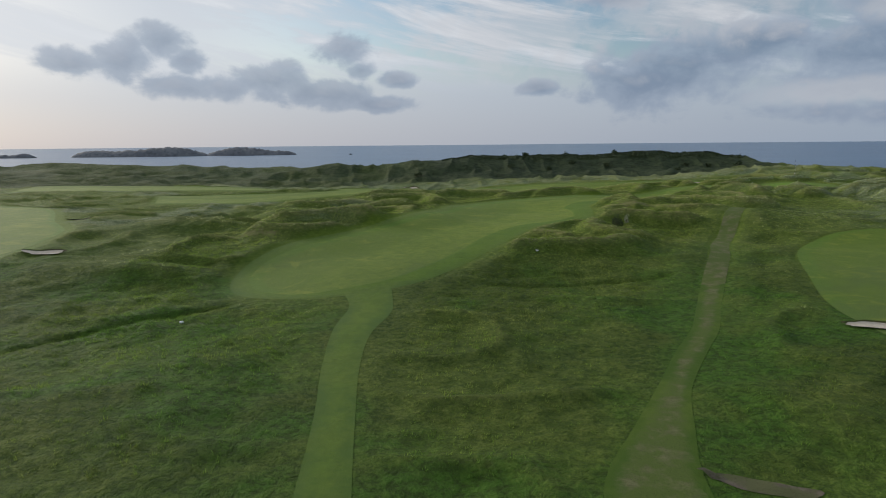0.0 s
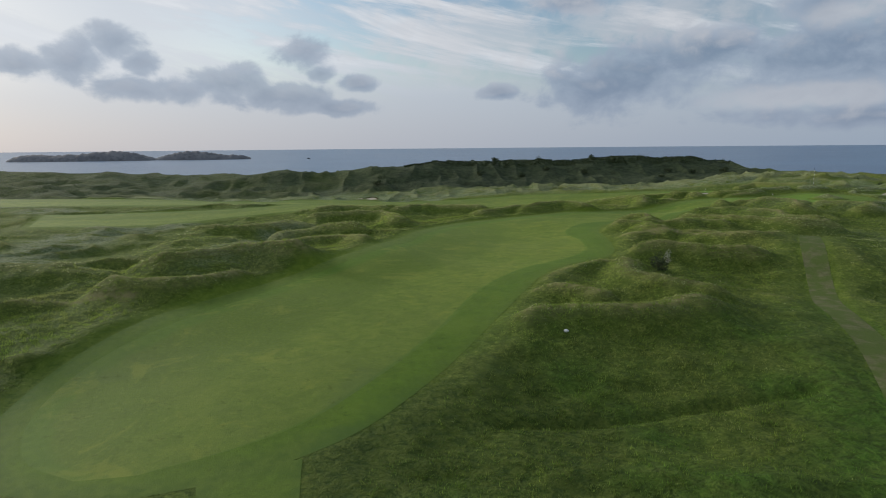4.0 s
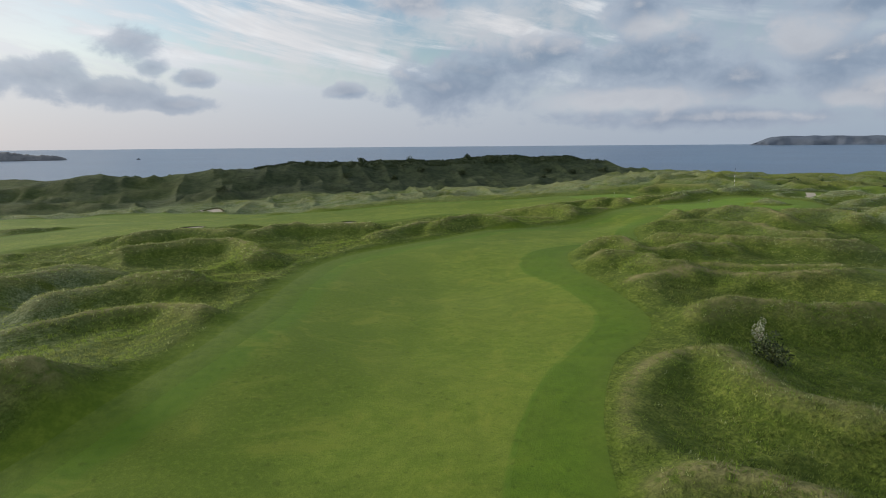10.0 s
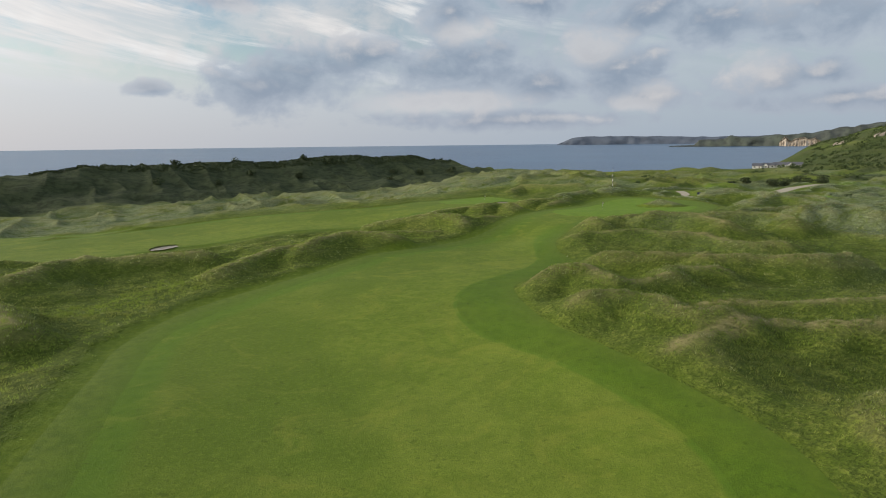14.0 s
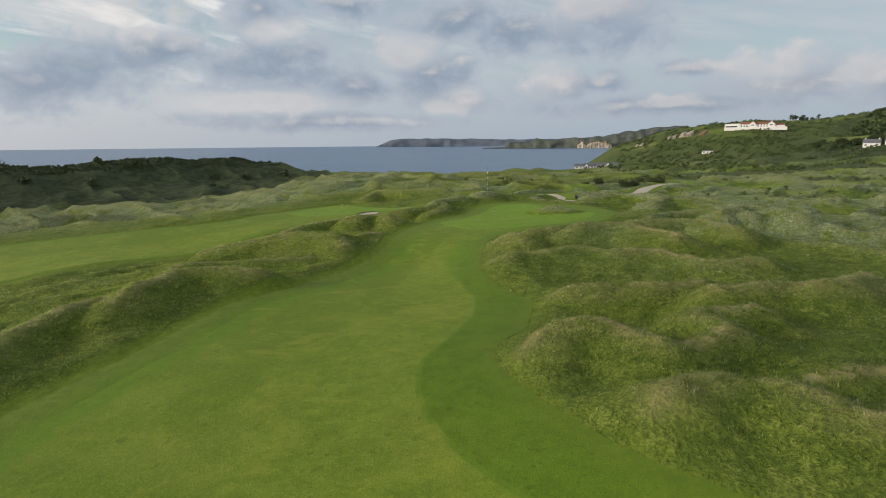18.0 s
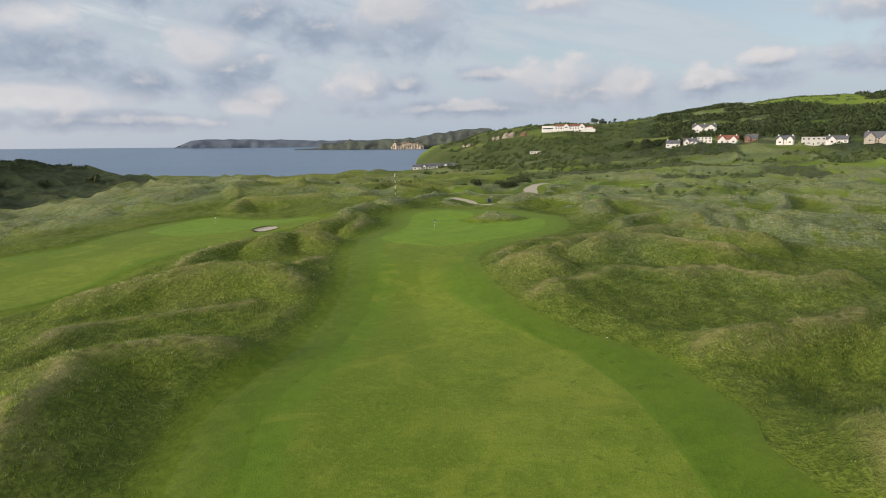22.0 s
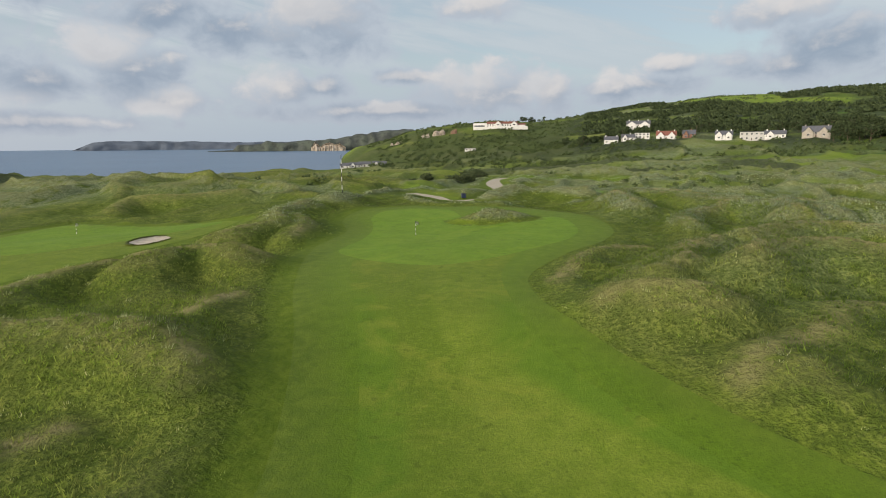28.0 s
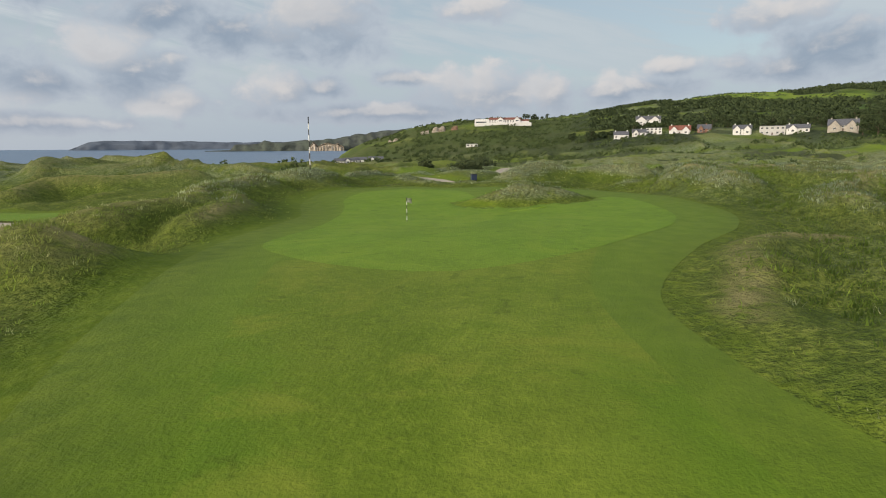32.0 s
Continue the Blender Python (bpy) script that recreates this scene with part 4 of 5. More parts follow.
# a hay field lies along the hill above the woods, with a wooded brow behind it
field_foot = np.interp(b_hill, [80, 95, 98, 101, 104, 108, 113], [1330, 1230, 1165, 1080, 1010, 930, 880])
field_brow = np.interp(b_hill, [95, 101, 102.5, 104, 108, 113], [1700, 1700, 1330, 1120, 1040, 960])
in_field = step(-12, 12, r_hill - field_foot + 8 * n2) * step(12, -12, r_hill - field_brow + 8 * n2) * step(94.5, 96.0, b_hill) * step(109.3, 108.6, b_hill)
woods = on_hill * step(87, 90, b_hill) * step(660, 720, r_hill) * step(1500, 1450, r_hill) * step(-0.45, -0.2, n1 + 0.4 * n2) * (1 - step(94, 96, b_hill) * step(-12, 12, r_hill - field_foot + 8 * n2) * step(103, 101.5, b_hill))
scrub = np.maximum(scrub, woods) * (1 - in_field)
field = on_hill * np.maximum(in_field, 0.8 * step(900, 1000, r_hill) * step(86, 80, b_hill) * step(-0.2, 0.2, n1))
for fx, fy, fl, fw, ft in MEADOWS:
    field = np.maximum(field, step(0.25, 0.55, lump(X, Y, fx, fy, fl, fw, ft, 1) + 0.08 * n2))
field = np.maximum(field, 0.5 * step(0.1, 0.35, grain(X, Y, 48, 59)) * step(235, 330, X) * step(620, 430, r_hill) * (Y < 420))
silver = step(395, 430, Y + 12 * n2) * step(16, -8, Y - base + 12 * n2) * (X < 330)
silver = np.maximum(silver, step(-0.1, 0.45, grain(X, Y, 26, 61) + 0.25) * step(285, 255, Y) * step(95, 150, X))
silver = np.maximum(silver, 0.8 * step(0.0, 0.4, grain(X, Y, 34, 65)) * step(190, 230, X) * step(700, 520, r_hill))
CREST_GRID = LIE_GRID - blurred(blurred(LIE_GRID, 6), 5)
silver = np.maximum(silver, step(0.10, 0.55, CREST_GRID + 0.2 * grain(X, Y, 12, 60)) * step(140, 175, X) * step(620, 480, r_hill) * (Y < 345))
silver = np.maximum(silver, step(0.1, 0.5, grain(X, Y, 30, 63) + 0.2) * step(-15, -45, X) * step(150, 190, Y))
# crests paler by curvature: dry seeding grass, and their catch of light painted in
dry_lit = step(0.10, 0.95, CREST_GRID + 0.15 * grain(X, Y, 5, 67)) * 0.28
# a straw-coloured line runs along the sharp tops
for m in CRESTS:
    dry_lit = np.maximum(dry_lit, np.clip(1.6 * crest_line(X, Y, 1.0, 0.80, *m[2:]), 0, 1) * step(0.5, 3.0, -CUT_GRID) * (0.75 + 0.35 * grain(X, Y, 8, 69)))
semi = step(-3.0 - 3.5 * sea_side(X, Y), -0.3, CUT_GRID) * (0.6 + 0.4 * sea_side(X, Y)) * (0.5 + 0.5 * step(98, 112, Y))
mark(ground, "semi", semi)
mark(ground, "scrub", scrub), mark(ground, "field", field * (1 - scrub)), mark(ground, "silver", silver * 0.95), mark(ground, "dry_lit", dry_lit)


def strip(name, left, right, n, cols, lift, material, **tags):
    """A mown sheet between two edges, laid on the ground."""
    a, b = smooth(left, n), smooth(right, n)
    u = np.linspace(0, 1, cols)
    p = a[:, None] * (1 - u[None, :, None]) + b[:, None] * u[None, :, None]
    z = level_at(p[..., 0], p[..., 1]) + 0.11 * step(0.0, 1.2, read(CUT_GRID, p[..., 0], p[..., 1])) + lift - 0.5 * (read(CUT_GRID, p[..., 0], p[..., 1]) < -0.4)
    ob = mesh_object(name, np.concatenate([p, z[..., None]], -1).reshape(-1, 3), grid_faces(n, cols), material, **tags)
    at = ob.data.attributes.new("across", "FLOAT", "POINT")
    at.data.foreach_set("value", np.tile(u, n).astype(np.float32))
    # metres from either edge: the turf of the far side grows out slowly, and both do near the green
    wide = np.hypot(*(b - a).T)[:, None]
    late = step(85, 110, p[..., 0])
    mark(ob, "soft", np.maximum(1 - step(0, 5, u[None] * wide), 1 - step(0, 0.5 + 6 * late, (1 - u[None]) * wide)))
    mark(ob, "rim", read(CUT_GRID, p[..., 0], p[..., 1]) + 2.0 * (1 - sea_side(p[..., 0], p[..., 1])) * (p[..., 1] > 110))
    return ob


def disc(name, ring, lift, material, rings=16, **tags):
    """A mown sheet inside a closed ring."""
    mid = ring.mean(0)
    u = np.linspace(1, 0.02, rings)
    p = mid + (ring[None] - mid) * u[:, None, None]
    z = level_at(p[..., 0], p[..., 1]) + 0.11 * step(0.0, 1.2, read(CUT_GRID, p[..., 0], p[..., 1])) + lift - 0.5 * (read(CUT_GRID, p[..., 0], p[..., 1]) < -0.4)
    v = np.concatenate([p, z[..., None]], -1).reshape(-1, 3)
    n = len(ring)
    f = [(r * n + k, r * n + (k + 1) % n, (r + 1) * n + (k + 1) % n, (r + 1) * n + k) for r in range(rings - 1) for k in range(n)]
    f.append(tuple((rings - 1) * n + k for k in range(n)))
    return mesh_object(name, v, f, material, **tags)


strip("first_cut", CUT_L, CUT_R, 260, 48, 0.015, CUT, label="darker band of semi-rough grass round the fairway", category="rough", kind="structure")
strip("fairway", FAIRWAY_L, FAIRWAY_R, 220, 40, 0.024, FAIR, label="closely mown fairway with light and dark halves", category="fairway", kind="structure")
strip("mown_walkway", TONGUE_L, TONGUE_R, 60, 12, 0.03, WALK, label="mown grass walkway leading to the fairway", category="path", kind="structure")
disc("putting_green", GREEN_RING, 0.036, PUTT, 22, label="smooth closely cut putting green", category="green", kind="structure")
strip("lower_fairway", LOWER_N, LOWER_S, 110, 30, 0.03, FAIR, label="mown fairway of the neighbouring hole below the dunes", category="fairway", kind="structure")
disc("lower_green", LOWER_GREEN_RING, 0.05, PUTT, 14, label="putting green of the neighbouring hole", category="green", kind="structure")
strip("far_fairway", FAR_N, FAR_S, 60, 16, 0.04, FAIR, label="distant mown fairway below the sea dunes", category="fairway", kind="structure")
strip("west_fairway", WEST_N, WEST_S, 50, 24, 0.04, FAIR, label="pale mown fairway beside two bunkers", category="fairway", kind="structure")
strip("east_fairway", EAST_W, EAST_E, 50, 24, 0.03, FAIR, label="mown fairway beyond the dirt track", category="fairway", kind="structure")
BARE = np.array([(24 + 3.9 * math.cos(a) * (1 + 0.2 * math.sin(3 * a)), 43.2 + 1.2 * math.sin(a) - 1.3 * math.cos(a)) for a in np.linspace(0, 2 * math.pi, 28, endpoint=False)])
disc("bare_earth", BARE, 0.545, MUD, 6, label="bare brown earth worn beside the track", category="earth", kind="structure")
disc("tee_ground", TEE_RING, 0.04, PUTT, 8, label="small mown tee behind the green", category="tee", kind="structure")
strip("dirt_track", TRACK_W, TRACK_E, 120, 8, 0.03, EARTH, label="worn earth track through the rough", category="track", kind="structure")
strip("gravel_path", PATH_N, PATH_S, 90, 6, 0.04, GRAVEL, label="pale gravel buggy path", category="path", kind="structure")

# the sea: far out it climbs slowly to the height at which the true horizon stands
ang, rad = np.linspace(0, 2 * math.pi, 97)[:-1], np.concatenate([np.linspace(0, 1200, 9)[1:], np.linspace(1300, 4950, 24)])
sv = [(90, 200, SEA)] + [(90 + r * math.cos(a), 200 + r * math.sin(a), SEA + 21.0 * max(0, (r - 1200) / 3750) ** 2) for r in rad for a in ang]
sf = [(0, 1 + k, 1 + (k + 1) % 96) for k in range(96)]
sf += [(1 + r * 96 + k, 1 + (r + 1) * 96 + k, 1 + (r + 1) * 96 + (k + 1) % 96, 1 + r * 96 + (k + 1) % 96) for r in range(len(rad) - 1) for k in range(96)]
mesh_object("sea", sv, sf, WATER, label="calm blue-grey sea under an evening sky", category="sea", kind="structure")


# ---- things: helpers ----
def ground_at(x, y):
    return float(level_at(x, y))


def thing(name, x, y, turn=0.0, z=None, **tags):
    """The Empty at a thing's base."""
    ob = new(name)
    ob.empty_display_size = 0.3
    ob.matrix_world = pose(x, y, ground_at(x, y) if z is None else z, 0, 0, turn)
    return tagged(ob, **tags)


def part(name, bm, material, parent, label="", smooth_faces=False):
    me = bpy.data.meshes.new(name)
    bm.to_mesh(me)
    bm.free()
    me.materials.append(material)
    if smooth_faces:
        me.shade_smooth()
    ob = new(name, me)
    ob.parent = parent
    return tagged(ob, label=label)


def box(x0, x1, y0, y1, z0, z1, bevel=0.0, bm=None):
    bm = bm or bmesh.new()
    made = bmesh.ops.create_cube(bm, size=1.0)["verts"]
    bmesh.ops.scale(bm, vec=(x1 - x0, y1 - y0, z1 - z0), verts=made)
    bmesh.ops.translate(bm, vec=((x0 + x1) / 2, (y0 + y1) / 2, (z0 + z1) / 2), verts=made)
    if bevel:
        bmesh.ops.bevel(bm, geom=list({e for v in made for e in v.link_edges}), offset=bevel, segments=1, affect="EDGES")
    return bm


def rod(r0, r1, z0, z1, sides=10, bm=None):
    bm = bm or bmesh.new()
    made = bmesh.ops.create_cone(bm, cap_ends=True, segments=sides, radius1=r0, radius2=r1, depth=z1 - z0)["verts"]
    bmesh.ops.translate(bm, vec=(0, 0, (z0 + z1) / 2), verts=made)
    return bm


def prism(profile, y0, y1):
    """A solid between two copies of a profile in x and z."""
    bm = bmesh.new()
    a = [bm.verts.new((x, y0, z)) for x, z in profile]
    b = [bm.verts.new((x, y1, z)) for x, z in profile]
    bm.faces.new(a), bm.faces.new(b[::-1])
    for k in range(len(a)):
        n = (k + 1) % len(a)
        bm.faces.new((a[n], a[k], b[k], b[n]))
    bmesh.ops.recalc_face_normals(bm, faces=bm.faces)
    return bm


# ---- flagsticks and marker poles ----
def striped_pole(name, x, y, tall, radius, bands, flag, **tags):
    t = thing(name, x, y, 0, **tags)
    h = tall / bands
    for k in range(bands):
        part("band", rod(radius, radius, k * h, (k + 1) * h, 10), (BLACK, POLE_WHITE)[k % 2], t, ("black band", "white band")[k % 2])
    part("cap", rod(radius * 1.3, radius * 0.6, tall, tall + radius * 2, 10), BLACK, t)
    if flag:
        bm = bmesh.new()
        n = 7
        top = [bm.verts.new((radius + 0.075 * k, 0.03 * math.sin(k * 1.1), tall - 0.02 - 0.01 * k)) for k in range(n)]
        low = [bm.verts.new((radius + 0.070 * k, 0.03 * math.sin(k * 1.1 + 0.5), tall - 0.40 - 0.02 * k)) for k in range(n)]
        for k in range(n - 1):
            bm.faces.new((top[k], low[k], low[k + 1], top[k + 1]))
        bmesh.ops.solidify(bm, geom=bm.faces[:], thickness=0.008)
        cloth = part("flag", bm, POLE_WHITE, t, "white cloth flag", True)
        cloth.rotation_euler = (0, 0, radians(-80))
    return t


def cup(x, y):
    bm = bmesh.new()
    bmesh.ops.create_cone(bm, cap_ends=True, segments=16, radius1=0.054, radius2=0.054, depth=0.02)
    ob = part("hole_cup", bm, BLACK, None)
    ob.location = (x, y, ground_at(x, y) + 0.17)
    return tagged(ob, label="dark golf hole cup sunk in the green", category="hole")


striped_pole("flagstick", 150.5, 301.2, 2.35, 0.03, 7, True, label="black and white banded flagstick on the near green", category="flagstick", group="flagsticks")
striped_pole("flagstick", 156.0, 369.5, 2.3, 0.03, 7, True, label="thin flagstick with a white flag on the lower green", category="flagstick", group="flagsticks")
striped_pole("marker_pole", 187.0, 329.5, 8.2, 0.075, 9, False, label="tall black and white banded marker pole on a dune", category="pole")


def pebble(name, x, y, size, material, seed, **tags):
    bm = bmesh.new()
    bmesh.ops.create_icosphere(bm, subdivisions=2, radius=size)
    rng = random.Random(seed)
    for v in bm.verts:
        v.co *= 1 + rng.uniform(-0.12, 0.12)
        v.co.z *= 0.62
    ob = part(name, bm, material, None, "", True)
    ob.location = (x, y, ground_at(x, y) + size * 0.35)
    return tagged(ob, **tags)


pebble("marker_stone", 20.6, 133.3, 0.33, POLE_WHITE, 1, label="white-painted marker stone lying in the rough", category="stone")
pebble("marker_stone", -38.9, 88.5, 0.33, POLE_WHITE, 2, label="white-painted marker stone in short rough", category="stone")

pebble("marker_stone", 89.7, 254.9, 0.08, POLE_WHITE, 3, label="small white marker stone at the edge of the rough", category="stone")
drain = thing("drain_cover", 105.3, 276.8, 0, label="round grey drain cover set in the turf", category="cover")
part("frame", rod(0.30, 0.29, -0.10, 0.045, 24), BASALT, drain)
part("lid", rod(0.24, 0.235, -0.05, 0.065, 24), GREY_WALL, drain, "worn grey metal lid")

# a litter bin with two wheels by the path
bin_t = thing("wheeled_bin", 210.5, 308.2, 25, label="dark blue wheeled bin beside the gravel path", category="bin")
part("body", prism([(-0.6, 0.15), (0.6, 0.15), (0.75, 1.15), (-0.75, 1.15)], -0.45, 0.45), BIN_BLUE, bin_t)
part("lid", box(-0.8, 0.8, -0.5, 0.5, 1.15, 1.27, 0.04), BLACK, bin_t)
for sx in (-0.45, 0.45):
    w = part("wheel", rod(0.16, 0.16, -0.05, 0.05, 14), BLACK, bin_t)
    w.location, w.rotation_euler = (sx, -0.45, 0.16), (radians(90), 0, 0)


# ---- bunkers ----
def bunker(x, y, long, wide, turn, deep, face, label):
    """Sand in a cut hollow, with a turf wall on the far side."""
    t = thing("bunker", x, y, turn, label=label, category="bunker", group="bunkers")
    c, s = math.cos(radians(turn)), math.sin(radians(turn))
    z0 = t.location.z
    n, rings = 28, 5
    rng = random.Random(int(x * 7 + y))
    wob = [1 + rng.uniform(-0.10, 0.10) for _ in range(n)]
    bm = bmesh.new()
    rows = []
    for r in range(rings):
        u = 1 - r / (rings - 0.4)
        row = []
        for k in range(n):
            a = 2 * math.pi * k / n
            px, py = long * math.cos(a) * u * wob[k], wide * math.sin(a) * u * wob[k]
            gz = ground_at(x + px * c - py * s, y + px * s + py * c) - z0
            back = max(0.0, math.sin(a))
            row.append(bm.verts.new((px, py, gz + 0.30 - deep * 0.10 * (1 - u * u) + 0.30 * face * back * u ** 2)))
        rows.append(row)
    for r in range(rings - 1):
        for k in range(n):
            bm.faces.new((rows[r][k], rows[r][(k + 1) % n], rows[r + 1][(k + 1) % n], rows[r + 1][k]))
    bm.faces.new(rows[-1])
    part("sand", bm, SAND, t, "pale raked sand", True)
    bm = bmesh.new()
    low, mid, high = [], [], []
    for k in range(0, n // 2 + 1):
        a = 2 * math.pi * k / n
        rise = face * (0.35 + 0.65 * math.sin(a))
        for lst, grow, up in ((low, 0.99, 0.0), (mid, 1.02, 1.0), (high, 1.16, 0.75)):
            px, py = long * math.cos(a) * grow * wob[k], wide * math.sin(a) * grow * wob[k]
            gz = ground_at(x + px * c - py * s, y + px * s + py * c) - z0
            lst.append(bm.verts.new((px, py, gz + 0.20 + rise * up)))
    for k in range(len(low) - 1):
        bm.faces.new((low[k], low[k + 1], mid[k + 1], mid[k]))
        bm.faces.new((mid[k], mid[k + 1], high[k + 1], high[k]))
    part("turf_face", bm, TURF_FACE, t, "dark stacked turf wall", True)
    return t


bunker(142.5, 341.5, 4.4, 1.9, 8, 0.8, 0.5, "kidney-shaped sand bunker with a dark turf wall beside the lower green")
bunker(29, 342, 4.2, 1.5, 30, 0.6, 0.7, "narrow sand bunker at the edge of the lower fairway")
bunker(-24, 452, 7.0, 6.0, 0, 1.0, 1.2, "broad sand bunker cut into a distant dune")
bunker(-21, 318.5, 4.0, 1.6, 20, 0.6, 0.5, "small sand bunker beside the lower fairway")
bunker(-83, 126.5, 3.6, 1.7, 15, 0.6, 0.5, "rounded sand bunker with a dark turf lip")
bunker(-115, 194, 3.4, 1.5, 30, 0.5, 0.4, "distant sand bunker behind the pale fairway")
bunker(60, 81, 4.6, 1.4, -20, 0.6, 0.5, "narrow sand bunker at the front of the fairway")


# ---- bushes and trees ----
def leaf_cloud(n, rx, ry, rz, leaf, seed, squash=0.0):
    """n small leaf quads in a lumpy crown about the origin."""
    rng = np.random.default_rng(seed)
    k = 9
    lobes = rng.normal(0, 1, (k, 3))
    lobes = lobes / np.linalg.norm(lobes, axis=1)[:, None] * rng.uniform(0.35, 0.75, (k, 1))
    pick = rng.integers(0, k, n)
    d = rng.normal(0, 1, (n, 3))
    d /= np.linalg.norm(d, axis=1)[:, None]
    p = lobes[pick] + d * rng.uniform(0.28, 0.52, (n, 1))
    p[:, 2] = np.maximum(p[:, 2], -0.75 + squash)
    p *= (rx, ry, rz)
    a = rng.normal(0, 1, (n, 3))
    a /= np.linalg.norm(a, axis=1)[:, None]
    b = np.cross(a, rng.normal(0, 1, (n, 3)))
    b /= np.linalg.norm(b, axis=1)[:, None]
    s = leaf * rng.uniform(0.6, 1.3, (n, 1))
    return np.stack([p - a * s, p - b * s * 0.6, p + a * s, p + b * s * 0.6], 1)


def bush(name, x, y, rx, rz, material, seed, n=420, leaf=0.22, **tags):
    t = thing(name, x, y, seed * 37 % 360, **tags)
    v = leaf_cloud(n, rx, rx * 0.85, rz, leaf, seed, 0.2)
    quick_mesh("foliage", v + np.array([0, 0, rz * 0.55]), 4, material, t)
    bm = bmesh.new()
    for k in range(4):
        rod(0.05, 0.02, 0, rz * 0.9, 6, bm)
        bm.verts.ensure_lookup_table()
        new_v = bm.verts[-12:]
        bmesh.ops.rotate(bm, cent=(0, 0, 0), matrix=Euler((radians(28), 0, radians(90 * k + 20))).to_matrix(), verts=new_v)
    part("stem", bm, BARK, t)
    return t


def tree(name, x, y, tall, wide, seed, n=650, **tags):
    t = thing(name, x, y, seed * 53 % 360, **tags)
    bm = rod(tall * 0.035, tall * 0.015, -0.3, tall * 0.55, 8)
    for k in range(5):
        made = bmesh.ops.create_cone(bm, cap_ends=True, segments=6, radius1=tall * 0.014, radius2=tall * 0.004, depth=tall * 0.4)["verts"]
        bmesh.ops.translate(bm, vec=(0, 0, tall * 0.2), verts=made)
        bmesh.ops.rotate(bm, cent=(0, 0, 0), matrix=Euler((radians(38 + 8 * (k % 2)), 0, radians(72 * k))).to_matrix(), verts=made)
        bmesh.ops.translate(bm, vec=(0, 0, tall * (0.28 + 0.05 * k)), verts=made)
    part("trunk", bm, BARK, t)
    v = leaf_cloud(n, wide, wide * 0.9, tall * 0.42, tall * 0.055, seed)
    quick_mesh("crown", v + np.array([0, 0, tall * 0.58]), 4, TREE_LEAF, t)
    return t


bush("gorse_bush", 48.8, 171.2, 2.1, 2.2, DARK_LEAF, 3, 900, 0.17, label="dark round gorse bush in a hollow of the rough", category="bush", group="gorse bushes")
bush("pale_shrub", 53.2, 177.4, 0.9, 1.6, FLUFF, 4, 420, 0.10, label="pale feathery seeding shrub beside the gorse bush", category="shrub")
for k, (x, y, r) in enumerate([(318, 334, 5.0), (323, 340, 4.2), (330, 330, 4.6), (312, 329, 3.6), (306, 333, 3.2), (338, 338, 4.0), (372, 341, 5.0), (366, 338, 4.0),
                               (304, 346, 3.0), (298, 350, 2.6)]):
    bush("gorse_bush", x, y, r, r * 0.62, DARK_LEAF, 10 + k, 420, 0.42, label="dark spreading gorse thicket near the path", category="bush", group="gorse bushes")
for k, (x, y) in enumerate([(180, 582), (163, 588), (220, 563), (286, 600), (148, 560), (118, 566), (236, 552), (60, 548), (-20, 520), (95, 552), (205, 540), (260, 548)]):
    bush("gorse_bush", x, y, 3.4 + (k % 3) * 0.5, 2.6, DARK_LEAF, 30 + k, 220, 0.55, label="dark gorse bush below the sea ridge", category="bush", group="gorse bushes")

# wind-cut scrub along the crest of the sea ridge
rng = random.Random(5)
seeds = [bush("ridge_shrub", 40 + 40 * k, 606, 4.2, 2.6, DARK_LEAF, 60 + k, 150, 0.75, label="low dark wind-cut shrub on the sea ridge", category="shrub", group="shrubs on the sea ridge") for k in range(3)]
for k in range(210):
    x = 15 + 250 * (k + rng.random()) / 210
    y = 592 + rng.uniform(-16, 16)
    s = rng.uniform(0.14, 0.30) * min(1.0, 0.35 + (x - 15) / 60, 0.35 + (265 - x) / 40)
    copy_thing(rng.choice(seeds), pose(x, y, ground_at(x, y) - 0.4, 0, 0, rng.uniform(0, 360)) @ Matrix.Diagonal((s, s, s * rng.uniform(0.7, 1.15), 1)))


def scatter_bushes(name, spots, size, leaves_each, leaf, material, seed, **tags):
    """Far scrub that nobody could count: one mesh of leaf clumps."""
    r = np.random.default_rng(seed)
    base = [leaf_cloud(leaves_each, 1, 1, 0.75, leaf, seed + k, 0.2) for k in range(4)]
    z = level_at(spots[:, 0], spots[:, 1])
    out_v = []
    for k, (x, y) in enumerate(spots):
        s = size * r.uniform(0.5, 1.3)
        out_v.append(base[k % 4] * s + np.array([x, y, z[k] + s * 0.3]))
    return quick_mesh(name, np.concatenate(out_v), 4, material, kind="stuff", **tags)


r = np.random.default_rng(77)
n = 9000
bear, dist = np.radians(r.uniform(66, 122, n)), r.uniform(470, 1500, n) 
sx, sy = 97 + dist * np.sin(bear), 283 + dist * np.cos(bear)
keep = (grain(sx, sy, 60, 51) + 0.5 * grain(sx, sy, 23, 53) + 0.5 * step(560, 640, dist) * step(1150, 950, dist)) > 0.12
keep &= sy < coast(sx) - 30
sx, sy = sx[keep][:3600], sy[keep][:3600]
scatter_bushes("hillside_scrub", np.stack([sx, sy], 1), 2.9, 24, 0.34, HILL_LEAF, 81, label="dense green scrub and hedges on the hillside", category="scrub")
bear, dist = r.uniform(88, 114, 5200), r.uniform(690, 1480, 5200)
sx, sy = 97 + dist * np.sin(np.radians(bear)), 283 + dist * np.cos(np.radians(bear))
foot = np.interp(bear, [80, 95, 98, 101, 104, 108, 113], [1330, 1230, 1165, 1080, 1010, 930, 880])
brow = np.interp(bear, [95, 101, 102.5, 104, 108, 113], [1700, 1700, 1345, 1135, 1055, 970])
